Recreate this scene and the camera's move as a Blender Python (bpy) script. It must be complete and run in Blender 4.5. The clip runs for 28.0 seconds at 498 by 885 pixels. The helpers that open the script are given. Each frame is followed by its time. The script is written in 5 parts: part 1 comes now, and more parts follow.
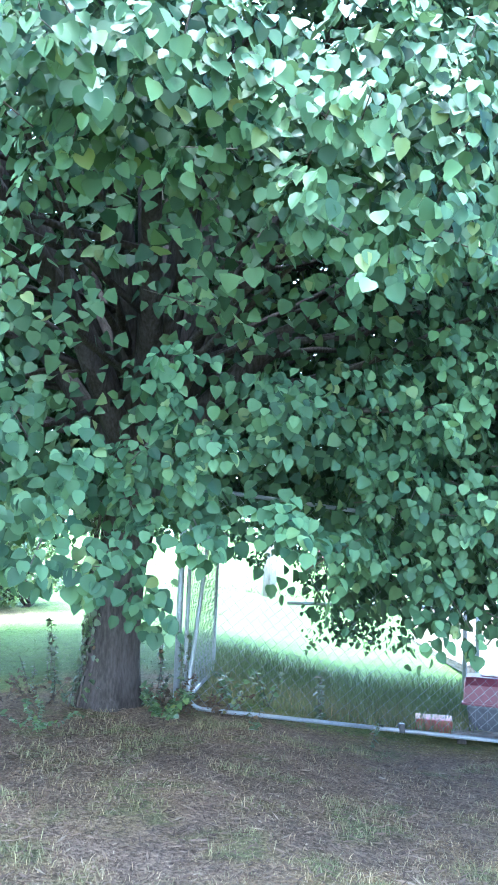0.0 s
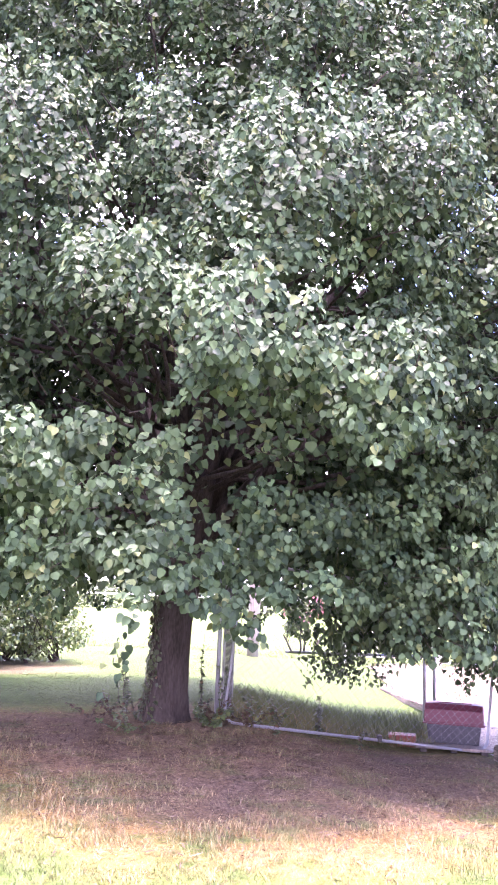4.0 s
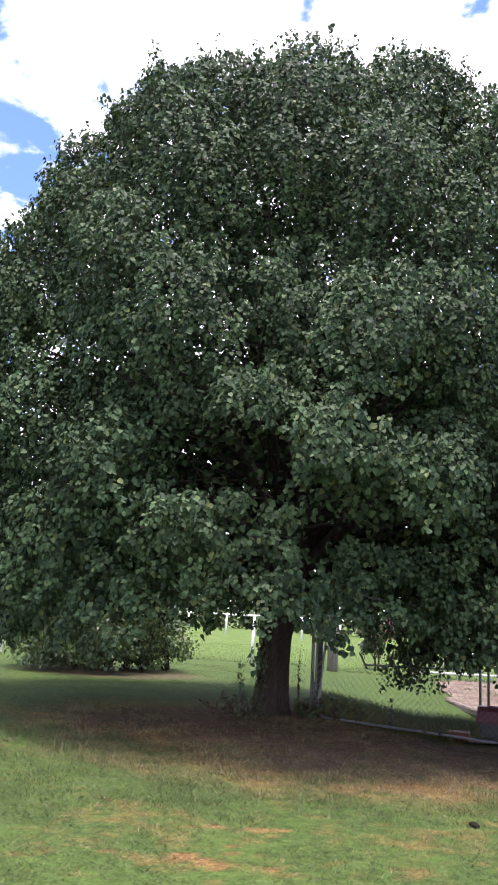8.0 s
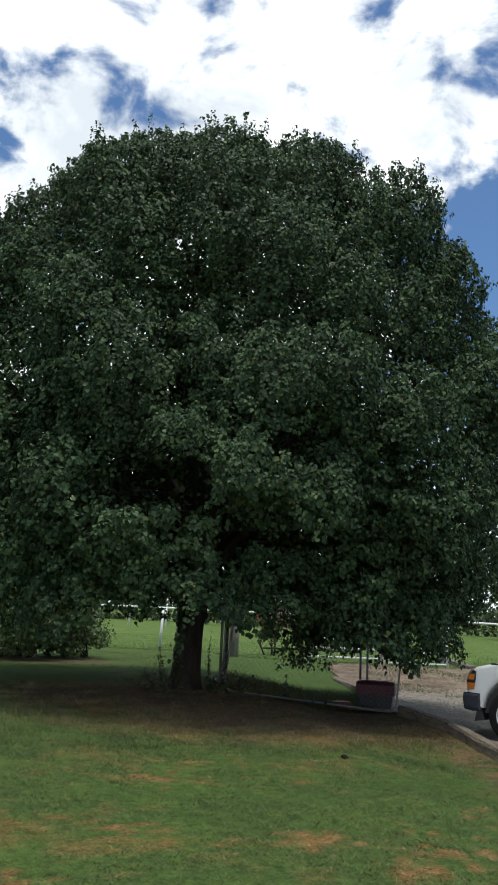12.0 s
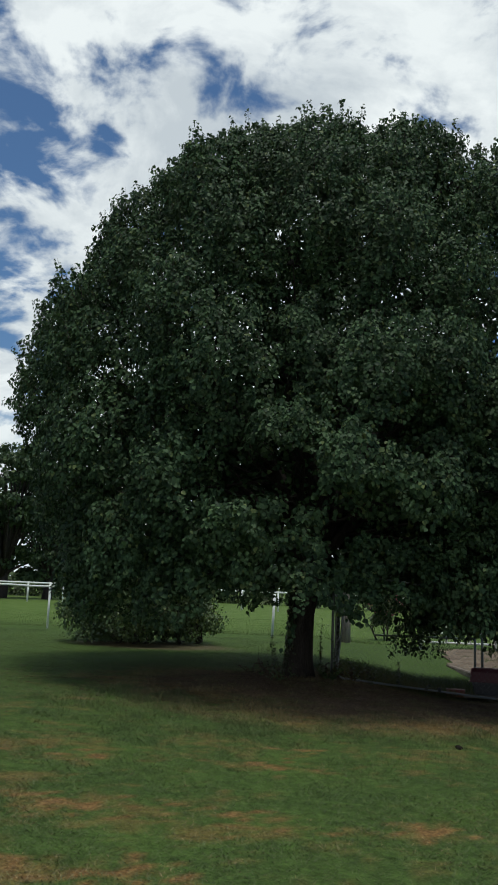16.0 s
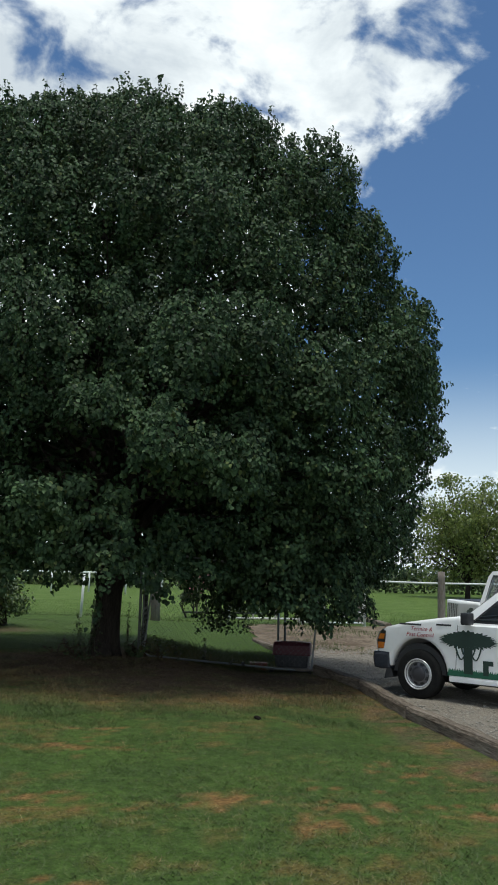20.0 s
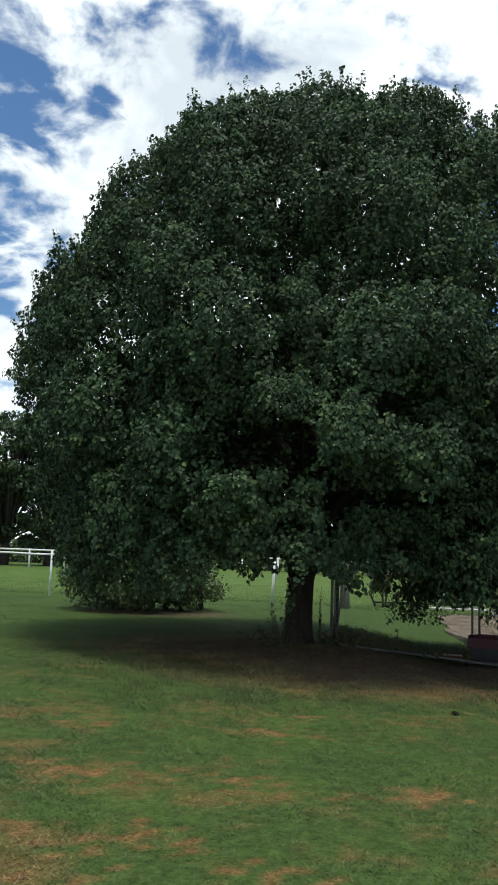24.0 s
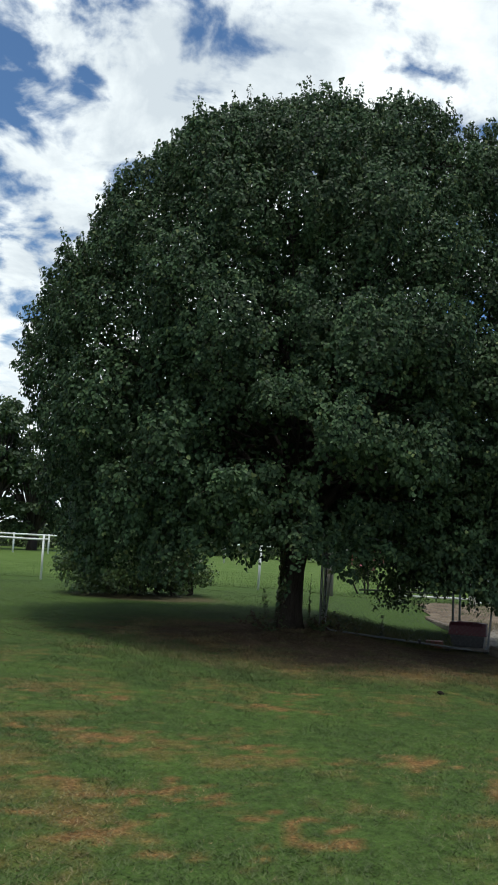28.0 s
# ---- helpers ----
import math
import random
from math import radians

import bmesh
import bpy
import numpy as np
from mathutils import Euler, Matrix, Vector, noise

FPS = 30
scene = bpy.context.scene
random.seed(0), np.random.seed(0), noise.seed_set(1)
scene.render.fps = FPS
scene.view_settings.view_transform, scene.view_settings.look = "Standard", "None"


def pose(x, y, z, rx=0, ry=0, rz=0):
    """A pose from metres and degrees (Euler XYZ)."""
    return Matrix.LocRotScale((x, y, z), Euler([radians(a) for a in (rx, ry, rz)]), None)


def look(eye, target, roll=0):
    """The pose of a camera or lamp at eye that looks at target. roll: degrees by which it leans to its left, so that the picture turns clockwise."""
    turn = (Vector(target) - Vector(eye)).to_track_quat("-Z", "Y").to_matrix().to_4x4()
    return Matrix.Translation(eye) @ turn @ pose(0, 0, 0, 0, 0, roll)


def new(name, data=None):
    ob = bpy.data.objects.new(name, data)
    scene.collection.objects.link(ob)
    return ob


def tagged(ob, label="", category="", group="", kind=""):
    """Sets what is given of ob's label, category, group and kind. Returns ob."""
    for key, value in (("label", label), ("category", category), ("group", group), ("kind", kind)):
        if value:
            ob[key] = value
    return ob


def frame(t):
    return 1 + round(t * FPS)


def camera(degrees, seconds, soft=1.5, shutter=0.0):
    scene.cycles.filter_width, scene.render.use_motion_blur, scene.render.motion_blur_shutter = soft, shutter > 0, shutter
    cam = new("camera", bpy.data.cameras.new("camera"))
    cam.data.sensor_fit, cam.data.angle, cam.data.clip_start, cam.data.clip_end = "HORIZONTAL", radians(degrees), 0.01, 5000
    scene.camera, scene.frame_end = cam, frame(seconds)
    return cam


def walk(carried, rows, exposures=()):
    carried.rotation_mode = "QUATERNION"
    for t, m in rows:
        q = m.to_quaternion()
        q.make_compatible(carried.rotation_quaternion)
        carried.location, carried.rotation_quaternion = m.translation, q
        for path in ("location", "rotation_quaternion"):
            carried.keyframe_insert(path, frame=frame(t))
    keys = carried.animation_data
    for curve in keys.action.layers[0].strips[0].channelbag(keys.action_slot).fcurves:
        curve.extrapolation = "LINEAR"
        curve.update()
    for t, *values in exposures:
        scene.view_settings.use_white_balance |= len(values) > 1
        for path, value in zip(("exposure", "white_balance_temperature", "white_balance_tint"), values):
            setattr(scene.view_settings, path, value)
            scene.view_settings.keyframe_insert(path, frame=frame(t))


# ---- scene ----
cam = camera(32.6, 28.0, soft=1.8)
PATH = [
    (0, (0.908, -7.177, 1.559), (0.941, -5.186, 1.744), 2.1),
    (0.5, (0.838, -7.567, 1.484), (0.776, -5.577, 1.674), 2.8),
    (1, (0.728, -7.886, 1.469), (0.672, -5.897, 1.674), 2.3),
    (1.5, (0.54, -8.242, 1.472), (0.549, -6.253, 1.683), 0.3),
    (2, (0.472, -8.612, 1.455), (0.403, -6.631, 1.721), 2.4),
    (2.5, (0.336, -8.969, 1.427), (0.314, -7.003, 1.797), 2.5),
    (3, (0.185, -9.335, 1.43), (0.225, -7.376, 1.833), 1.7),
    (3.5, (0.127, -9.643, 1.43), (0.251, -7.678, 1.778), 2.5),
    (5.5, (0.108, -11.127, 1.462), (0.201, -9.166, 1.845), 1.2),
    (6, (0.058, -11.441, 1.491), (0.073, -9.48, 1.883), 2.9),
    (6.5, (0.025, -11.886, 1.453), (-0.004, -9.931, 1.875), 3.1),
    (7, (-0.122, -12.232, 1.403), (-0.05, -10.27, 1.784), 2.6),
    (7.5, (-0.205, -12.645, 1.408), (-0.219, -10.685, 1.808), 3.0),
    (8, (-0.309, -12.965, 1.453), (-0.356, -11.004, 1.842), 3.1),
    (8.5, (-0.422, -13.238, 1.435), (-0.373, -11.266, 1.766), 2.8),
    (9, (-0.44, -13.644, 1.458), (-0.43, -11.665, 1.743), 3.2),
    (9.5, (-0.459, -13.959, 1.455), (-0.56, -11.978, 1.709), 3.1),
    (10, (-0.549, -14.324, 1.449), (-0.574, -12.343, 1.721), 2.3),
    (10.5, (-0.551, -14.628, 1.458), (-0.531, -12.649, 1.741), 3.3),
    (11, (-0.572, -14.887, 1.459), (-0.557, -12.913, 1.776), 3.8),
    (11.5, (-0.69, -15.147, 1.404), (-0.583, -13.187, 1.788), 3.2),
    (13.5, (-0.603, -15.497, 1.534), (-0.35, -13.547, 1.897), 2.4),
    (14, (-0.633, -15.445, 1.487), (-0.555, -13.479, 1.848), 3.0),
    (14.5, (-0.68, -15.517, 1.529), (-0.728, -13.548, 1.876), 3.3),
    (15, (-0.684, -15.484, 1.508), (-0.736, -13.514, 1.845), 2.8),
    (15.5, (-0.665, -15.468, 1.51), (-0.709, -13.497, 1.847), 2.3),
    (16, (-0.66, -15.475, 1.518), (-0.719, -13.504, 1.852), 2.3),
    (16.5, (-0.655, -15.463, 1.511), (-0.705, -13.49, 1.834), 2.4),
    (17, (-0.649, -15.456, 1.507), (-0.689, -13.481, 1.82), 2.5),
    (17.5, (-0.656, -15.46, 1.516), (-0.653, -13.489, 1.86), 2.6),
    (18, (-0.613, -15.491, 1.535), (-0.46, -13.542, 1.958), 2.2),
    (18.5, (-0.574, -15.511, 1.526), (-0.25, -13.58, 1.932), 1.5),
    (19, (-0.556, -15.492, 1.513), (-0.13, -13.562, 1.821), 1.2),
    (19.5, (-0.55, -15.484, 1.506), (-0.095, -13.555, 1.772), 1.2),
    (20, (-0.567, -15.47, 1.503), (-0.197, -13.528, 1.804), 1.5),
    (20.5, (-0.6, -15.474, 1.508), (-0.366, -13.516, 1.842), 1.7),
    (21, (-0.611, -15.462, 1.515), (-0.516, -13.493, 1.856), 1.6),
    (21.5, (-0.609, -15.441, 1.508), (-0.557, -13.467, 1.828), 1.7),
    (22, (-0.606, -15.42, 1.491), (-0.586, -13.444, 1.8), 2.0),
    (22.5, (-0.622, -15.408, 1.491), (-0.659, -13.431, 1.788), 2.2),
    (24.5, (-0.672, -15.606, 1.594), (-0.727, -13.623, 1.845), 2.1),
    (25, (-0.646, -15.618, 1.587), (-0.664, -13.634, 1.843), 2.2),
    (25.5, (-0.633, -15.643, 1.583), (-0.639, -13.661, 1.851), 2.7),
    (25.8, (-0.666, -15.635, 1.587), (-0.733, -13.654, 1.851), 3.2),
    (26, (-0.711, -15.63, 1.591), (-0.881, -13.655, 1.852), 3.6),
    (26.25, (-0.773, -15.685, 1.596), (-0.987, -13.715, 1.866), 3.5),
    (26.5, (-0.837, -15.782, 1.598), (-1.028, -13.811, 1.879), 3.4),
    (27, (-0.928, -15.888, 1.6), (-1.035, -13.908, 1.859), 2.8),
    (27.5, (-0.942, -16.051, 1.583), (-0.985, -14.065, 1.818), 3.1),
    (28, (-0.961, -16.264, 1.6), (-0.967, -14.277, 1.827), 2.9),
]

EXPOSURES = [(0, 4.85, 4770, 5), (0.7, 4.55, 4870, 11), (1.5, 4.42, 4980, 18), (2.0, 4.45, 5400, 36), (2.5, 4.55, 5850, 56), (3.5, 4.55, 6100, 64), (5.5, 3.25, 6100, 64),
             (6.1, 3.3, 6000, 62), (6.6, 3.0, 6080, 54), (7, 2.4, 6150, 46), (8, 2.06, 6300, 29), (9.5, 1.9, 6400, 18), (11, 1.15, 6400, 11), (13.5, 0.25, 6270, 4),
             (16, 0.13, 6270, 4), (17, 0.13, 6270, 4), (18, 0.3, 6270, 4), (18.6, 0.12, 6270, 4), (19.2, 0.07, 6270, 4), (20, 0.38, 6270, 4), (21, 0.6, 6270, 4), (22.5, 0.58, 6270, 4), (25, 0.64, 6270, 4), (26.3, 0.65, 6270, 4),
             (27, 0.12, 6270, 4), (28, 0.46, 6270, 4)]
walk(cam, [(t, look(eye, target, roll)) for t, eye, target, roll in PATH], EXPOSURES)

# ---- sky, clouds and sun ----
SUN_EL, SUN_AZ = 80.0, 172.0     # azimuth from +y towards +x


def build_world():
    w = bpy.data.worlds.new("sky")
    scene.world = w
    w.use_nodes = True
    nt = w.node_tree
    nt.nodes.clear()
    N, L = nt.nodes.new, nt.links.new
    out, bg = N("ShaderNodeOutputWorld"), N("ShaderNodeBackground")
    sky = N("ShaderNodeTexSky")
    sky.sky_type = "NISHITA"
    sky.sun_disc = False
    sky.sun_elevation, sky.sun_rotation = radians(SUN_EL), radians(SUN_AZ)
    sky.air_density, sky.dust_density, sky.ozone_density = 1.0, 0.6, 1.6
    tc, sep = N("ShaderNodeTexCoord"), N("ShaderNodeSeparateXYZ")
    L(tc.outputs["Generated"], sep.inputs[0])
    lift = N("ShaderNodeMath"); lift.operation = "ADD"; lift.inputs[1].default_value = 0.30
    L(sep.outputs["Z"], lift.inputs[0])
    low = N("ShaderNodeMath"); low.operation = "MAXIMUM"; low.inputs[1].default_value = 0.05
    L(lift.outputs[0], low.inputs[0])
    dx, dy = N("ShaderNodeMath"), N("ShaderNodeMath")
    for d, k in ((dx, "X"), (dy, "Y")):
        d.operation = "DIVIDE"
        L(sep.outputs[k], d.inputs[0])
        L(low.outputs[0], d.inputs[1])
    plane = N("ShaderNodeCombineXYZ")
    L(dx.outputs[0], plane.inputs[0]); L(dy.outputs[0], plane.inputs[1])
    plane.inputs[2].default_value = 5.3

    def noise_tex(scale, detail, rough, dist=0.0):
        n = N("ShaderNodeTexNoise")
        n.inputs["Scale"].default_value, n.inputs["Detail"].default_value = scale, detail
        n.inputs["Roughness"].default_value, n.inputs["Distortion"].default_value = rough, dist
        L(plane.outputs[0], n.inputs["Vector"])
        return n

    big, fine, shade = noise_tex(2.0, 3, 0.5, 0.3), noise_tex(7.6, 10, 0.54, 0.25), noise_tex(4.2, 8, 0.6, 0.3)
    # thinner cloud towards the clear quarter on the +x side
    clear = N("ShaderNodeMapRange")
    clear.inputs["From Min"].default_value, clear.inputs["From Max"].default_value = 0.28, 0.60
    clear.inputs["To Min"].default_value, clear.inputs["To Max"].default_value = 0.04, -0.35
    L(dx.outputs[0], clear.inputs["Value"])
    s1 = N("ShaderNodeMath"); s1.operation = "MULTIPLY_ADD"; s1.inputs[1].default_value = 0.20
    L(big.outputs["Fac"], s1.inputs[0])
    f1 = N("ShaderNodeMath"); f1.operation = "MULTIPLY"; f1.inputs[1].default_value = 0.95
    L(fine.outputs["Fac"], f1.inputs[0]); L(f1.outputs[0], s1.inputs[2])
    west = N("ShaderNodeMapRange")
    west.inputs["From Min"].default_value, west.inputs["From Max"].default_value = -0.24, -0.55
    west.inputs["To Min"].default_value, west.inputs["To Max"].default_value = 0.0, -0.20
    L(dx.outputs[0], west.inputs["Value"])
    s3 = N("ShaderNodeMath"); s3.operation = "ADD"
    L(clear.outputs[0], s3.inputs[0]); L(west.outputs[0], s3.inputs[1])
    haze = N("ShaderNodeMapRange")
    haze.inputs["From Min"].default_value, haze.inputs["From Max"].default_value = 0.06, 0.36
    haze.inputs["To Min"].default_value, haze.inputs["To Max"].default_value = 0.27, 0.0
    L(sep.outputs["Z"], haze.inputs["Value"])
    s4 = N("ShaderNodeMath"); s4.operation = "ADD"
    L(s3.outputs[0], s4.inputs[0]); L(haze.outputs[0], s4.inputs[1])
    s2 = N("ShaderNodeMath"); s2.operation = "ADD"
    L(s1.outputs[0], s2.inputs[0]); L(s4.outputs[0], s2.inputs[1])
    mask = N("ShaderNodeMapRange"); mask.interpolation_type = "SMOOTHSTEP"
    mask.inputs["From Min"].default_value, mask.inputs["From Max"].default_value = 0.452, 0.59
    L(s2.outputs[0], mask.inputs["Value"])
    tone = N("ShaderNodeValToRGB")
    tone.color_ramp.elements[0].position, tone.color_ramp.elements[0].color = 0.37, (5.2, 5.5, 5.9, 1)
    tone.color_ramp.elements[1].position, tone.color_ramp.elements[1].color = 0.57, (8.1, 8.2, 8.25, 1)
    L(shade.outputs["Fac"], tone.inputs[0])
    boost = N("ShaderNodeMix"); boost.data_type = "RGBA"; boost.blend_type = "MULTIPLY"
    boost.inputs["Factor"].default_value = 1.0
    boost.inputs["B"].default_value = (0.56, 0.68, 0.80, 1)
    L(sky.outputs[0], boost.inputs["A"])
    mix = N("ShaderNodeMix"); mix.data_type = "RGBA"
    L(mask.outputs[0], mix.inputs["Factor"])
    L(boost.outputs["Result"], mix.inputs["A"]); L(tone.outputs[0], mix.inputs["B"])
    # pale haze towards the horizon
    veil = N("ShaderNodeMapRange"); veil.interpolation_type = "SMOOTHSTEP"
    veil.inputs["From Min"].default_value, veil.inputs["From Max"].default_value = 0.03, 0.26
    veil.inputs["To Min"].default_value, veil.inputs["To Max"].default_value = 0.9, 0.0
    L(sep.outputs["Z"], veil.inputs["Value"])
    low_sky = N("ShaderNodeMix"); low_sky.data_type = "RGBA"
    low_sky.inputs["B"].default_value = (7.0, 7.35, 7.6, 1)
    L(veil.outputs[0], low_sky.inputs["Factor"]); L(mix.outputs["Result"], low_sky.inputs["A"])
    L(low_sky.outputs["Result"], bg.inputs["Color"])
    bg.inputs["Strength"].default_value = 0.1
    L(bg.outputs[0], out.inputs[0])


build_world()
sun = new("sun", bpy.data.lights.new("sun", "SUN"))
sun.data.energy, sun.data.angle, sun.data.color = 1.9, radians(14), (1.0, 0.96, 0.9)
sun.matrix_world = look((0, 0, 30), (-math.sin(radians(SUN_AZ)) * math.cos(radians(SUN_EL)), -math.cos(radians(SUN_AZ)) * math.cos(radians(SUN_EL)), 30 - math.sin(radians(SUN_EL))))


# ---- materials ----
def mat(name, col, rough=0.7, metal=0.0, col2=None, scale=6.0, bump=0.0, bump_scale=40.0, spec=0.5, spread=0.5, random_v=0.0, coords="Object", stretch=(1, 1, 1)):
    m = bpy.data.materials.new(name)
    m.use_nodes = True
    nt = m.node_tree
    N, L = nt.nodes.new, nt.links.new
    b = nt.nodes["Principled BSDF"]
    b.inputs["Roughness"].default_value, b.inputs["Metallic"].default_value = rough, metal
    b.inputs["Specular IOR Level"].default_value = spec
    b.inputs["Base Color"].default_value = (*col, 1)
    tc, mp = N("ShaderNodeTexCoord"), N("ShaderNodeMapping")
    mp.inputs["Scale"].default_value = stretch
    L(tc.outputs[coords], mp.inputs[0])
    if col2:
        n, n2 = N("ShaderNodeTexNoise"), N("ShaderNodeTexNoise")
        n.inputs["Scale"].default_value, n.inputs["Detail"].default_value = scale, 5
        n2.inputs["Scale"].default_value, n2.inputs["Detail"].default_value = scale * 7.3, 4
        L(mp.outputs[0], n.inputs["Vector"]); L(mp.outputs[0], n2.inputs["Vector"])
        av = N("ShaderNodeMath"); av.operation = "ADD"
        L(n.outputs["Fac"], av.inputs[0]); L(n2.outputs["Fac"], av.inputs[1])
        mr = N("ShaderNodeMapRange")
        mr.inputs["From Min"].default_value, mr.inputs["From Max"].default_value = 1 - 0.5 * spread, 1 + 0.5 * spread
        L(av.outputs[0], mr.inputs["Value"])
        mx = N("ShaderNodeMix"); mx.data_type = "RGBA"
        mx.inputs["A"].default_value, mx.inputs["B"].default_value = (*col, 1), (*col2, 1)
        L(mr.outputs[0], mx.inputs["Factor"])
        last = mx.outputs["Result"]
        if random_v:
            oi, hv, k = N("ShaderNodeObjectInfo"), N("ShaderNodeHueSaturation"), N("ShaderNodeMapRange")
            k.inputs["To Min"].default_value, k.inputs["To Max"].default_value = 1 - random_v, 1 + random_v
            L(oi.outputs["Random"], k.inputs["Value"]); L(k.outputs[0], hv.inputs["Value"]); L(last, hv.inputs["Color"])
            last = hv.outputs[0]
        L(last, b.inputs["Base Color"])
    if bump:
        n3, bp = N("ShaderNodeTexNoise"), N("ShaderNodeBump")
        n3.inputs["Scale"].default_value, n3.inputs["Detail"].default_value = bump_scale, 6
        L(mp.outputs[0], n3.inputs["Vector"])
        bp.inputs["Strength"].default_value, bp.inputs["Distance"].default_value = bump, 0.02
        L(n3.outputs["Fac"], bp.inputs["Height"]); L(bp.outputs[0], b.inputs["Normal"])
    return m


def leaf_mat(name, dark, light, yellow, rough=0.42, glow=0.22, per_object=False, spec=0.5):
    m = bpy.data.materials.new(name)
    m.use_nodes = True
    nt = m.node_tree
    N, L = nt.nodes.new, nt.links.new
    b, out = nt.nodes["Principled BSDF"], nt.nodes["Material Output"]
    b.inputs["Roughness"].default_value, b.inputs["Specular IOR Level"].default_value = rough, spec
    rnd = N("ShaderNodeObjectInfo") if per_object else N("ShaderNodeNewGeometry")
    r = rnd.outputs["Random"] if per_object else rnd.outputs["Random Per Island"]
    ramp = N("ShaderNodeValToRGB")
    e = ramp.color_ramp.elements
    e[0].position, e[0].color = 0.0, (*dark, 1)
    e[1].position, e[1].color = 0.93, (*light, 1)
    e.new(0.992).color = (*yellow, 1)
    L(r, ramp.inputs[0])
    tc, n, mx = N("ShaderNodeTexCoord"), N("ShaderNodeTexNoise"), N("ShaderNodeMix")
    n.inputs["Scale"].default_value, n.inputs["Detail"].default_value = 1.3, 3
    L(tc.outputs["Object"], n.inputs["Vector"])
    mx.data_type, mx.blend_type = "RGBA", "MULTIPLY"
    mr = N("ShaderNodeMapRange")
    mr.inputs["From Min"].default_value, mr.inputs["From Max"].default_value = 0.35, 0.65
    mr.inputs["To Min"].default_value, mr.inputs["To Max"].default_value = 0.75, 1.25
    L(n.outputs["Fac"], mr.inputs["Value"])
    mx.inputs["Factor"].default_value = 1.0
    L(ramp.outputs[0], mx.inputs["A"]); L(mr.outputs[0], mx.inputs["B"])
    L(mx.outputs["Result"], b.inputs["Base Color"])
    tr, ms = N("ShaderNodeBsdfTranslucent"), N("ShaderNodeMixShader")
    ms.inputs[0].default_value = glow
    hv = N("ShaderNodeHueSaturation"); hv.inputs["Hue"].default_value = 0.48; hv.inputs["Value"].default_value = 1.5
    L(mx.outputs["Result"], hv.inputs["Color"]); L(hv.outputs[0], tr.inputs[0])
    L(b.outputs[0], ms.inputs[1]); L(tr.outputs[0], ms.inputs[2]); L(ms.outputs[0], out.inputs[0])
    return m


def turf_mat(name, blades):
    """Turf or soil, mixed by the mesh's own dryness and bareness."""
    m = bpy.data.materials.new(name)
    m.use_nodes = True
    nt = m.node_tree
    N, L = nt.nodes.new, nt.links.new
    b = nt.nodes["Principled BSDF"]
    b.inputs["Roughness"].default_value, b.inputs["Specular IOR Level"].default_value = (0.6, 0.35) if blades else (0.95, 0.1)
    dry, soil = N("ShaderNodeAttribute"), N("ShaderNodeAttribute")
    dry.attribute_name, soil.attribute_name = "dry", "soil"
    tc, n1, n2 = N("ShaderNodeTexCoord"), N("ShaderNodeTexNoise"), N("ShaderNodeTexNoise")
    n1.inputs["Scale"].default_value, n1.inputs["Detail"].default_value = 0.9, 4
    n2.inputs["Scale"].default_value, n2.inputs["Detail"].default_value = 45, 5
    L(tc.outputs["Object"], n1.inputs["Vector"]); L(tc.outputs["Object"], n2.inputs["Vector"])

    def mixed(f, a, c):
        x = N("ShaderNodeMix"); x.data_type = "RGBA"
        for s, v in (("A", a), ("B", c)):
            if isinstance(v, tuple):
                x.inputs[s].default_value = (*v, 1)
            else:
                L(v, x.inputs[s])
        L(f, x.inputs["Factor"])
        return x.outputs["Result"]

    def rng(v, lo, hi):
        r = N("ShaderNodeMapRange")
        r.inputs["From Min"].default_value, r.inputs["From Max"].default_value = lo, hi
        L(v, r.inputs["Value"])
        return r.outputs[0]

    if blades:
        g = N("ShaderNodeNewGeometry")
        vary = g.outputs["Random Per Island"]
        green = mixed(vary, (0.042, 0.076, 0.018), (0.098, 0.132, 0.034))
        straw = mixed(vary, (0.145, 0.088, 0.035), (0.36, 0.265, 0.125))
    else:
        vary = rng(n2.outputs["Fac"], 0.3, 0.7)
        green = mixed(vary, (0.033, 0.064, 0.015), (0.076, 0.114, 0.030))
        straw = mixed(vary, (0.11, 0.055, 0.02), (0.28, 0.165, 0.062))
    green = mixed(rng(n1.outputs["Fac"], 0.3, 0.8), green, (0.075, 0.122, 0.026) if not blades else (0.10, 0.13, 0.032))
    # rougher pasture beyond the pipe fence; far grass's grazing-angle brightness painted into its green
    where = N("ShaderNodeSeparateXYZ")
    L(tc.outputs["Object"], where.inputs[0])
    green = mixed(rng(where.outputs["Y"], 11.5, 17.0), green, mixed(rng(n1.outputs["Fac"], 0.35, 0.7), (0.085, 0.14, 0.028), (0.13, 0.185, 0.05)))
    earth = mixed(vary, (0.058, 0.038, 0.026), (0.185, 0.132, 0.088))
    c = mixed(dry.outputs["Fac"], green, straw)
    c = mixed(soil.outputs["Fac"], c, earth)
    # clumps, lighter and darker
    n3, n4 = N("ShaderNodeTexNoise"), N("ShaderNodeTexNoise")
    for n, sc in ((n3, 8.0), (n4, 26.0)):
        n.inputs["Scale"].default_value, n.inputs["Detail"].default_value, n.inputs["Roughness"].default_value = sc, 6, 0.65
        L(tc.outputs["Object"], n.inputs["Vector"])
    both = N("ShaderNodeMath"); both.operation = "ADD"
    L(n3.outputs["Fac"], both.inputs[0]); L(n4.outputs["Fac"], both.inputs[1])
    amount = N("ShaderNodeMapRange")
    amount.inputs["From Min"].default_value, amount.inputs["From Max"].default_value = 0.78, 1.22
    amount.inputs["To Min"].default_value, amount.inputs["To Max"].default_value = 0.58, 1.19
    L(both.outputs[0], amount.inputs["Value"])
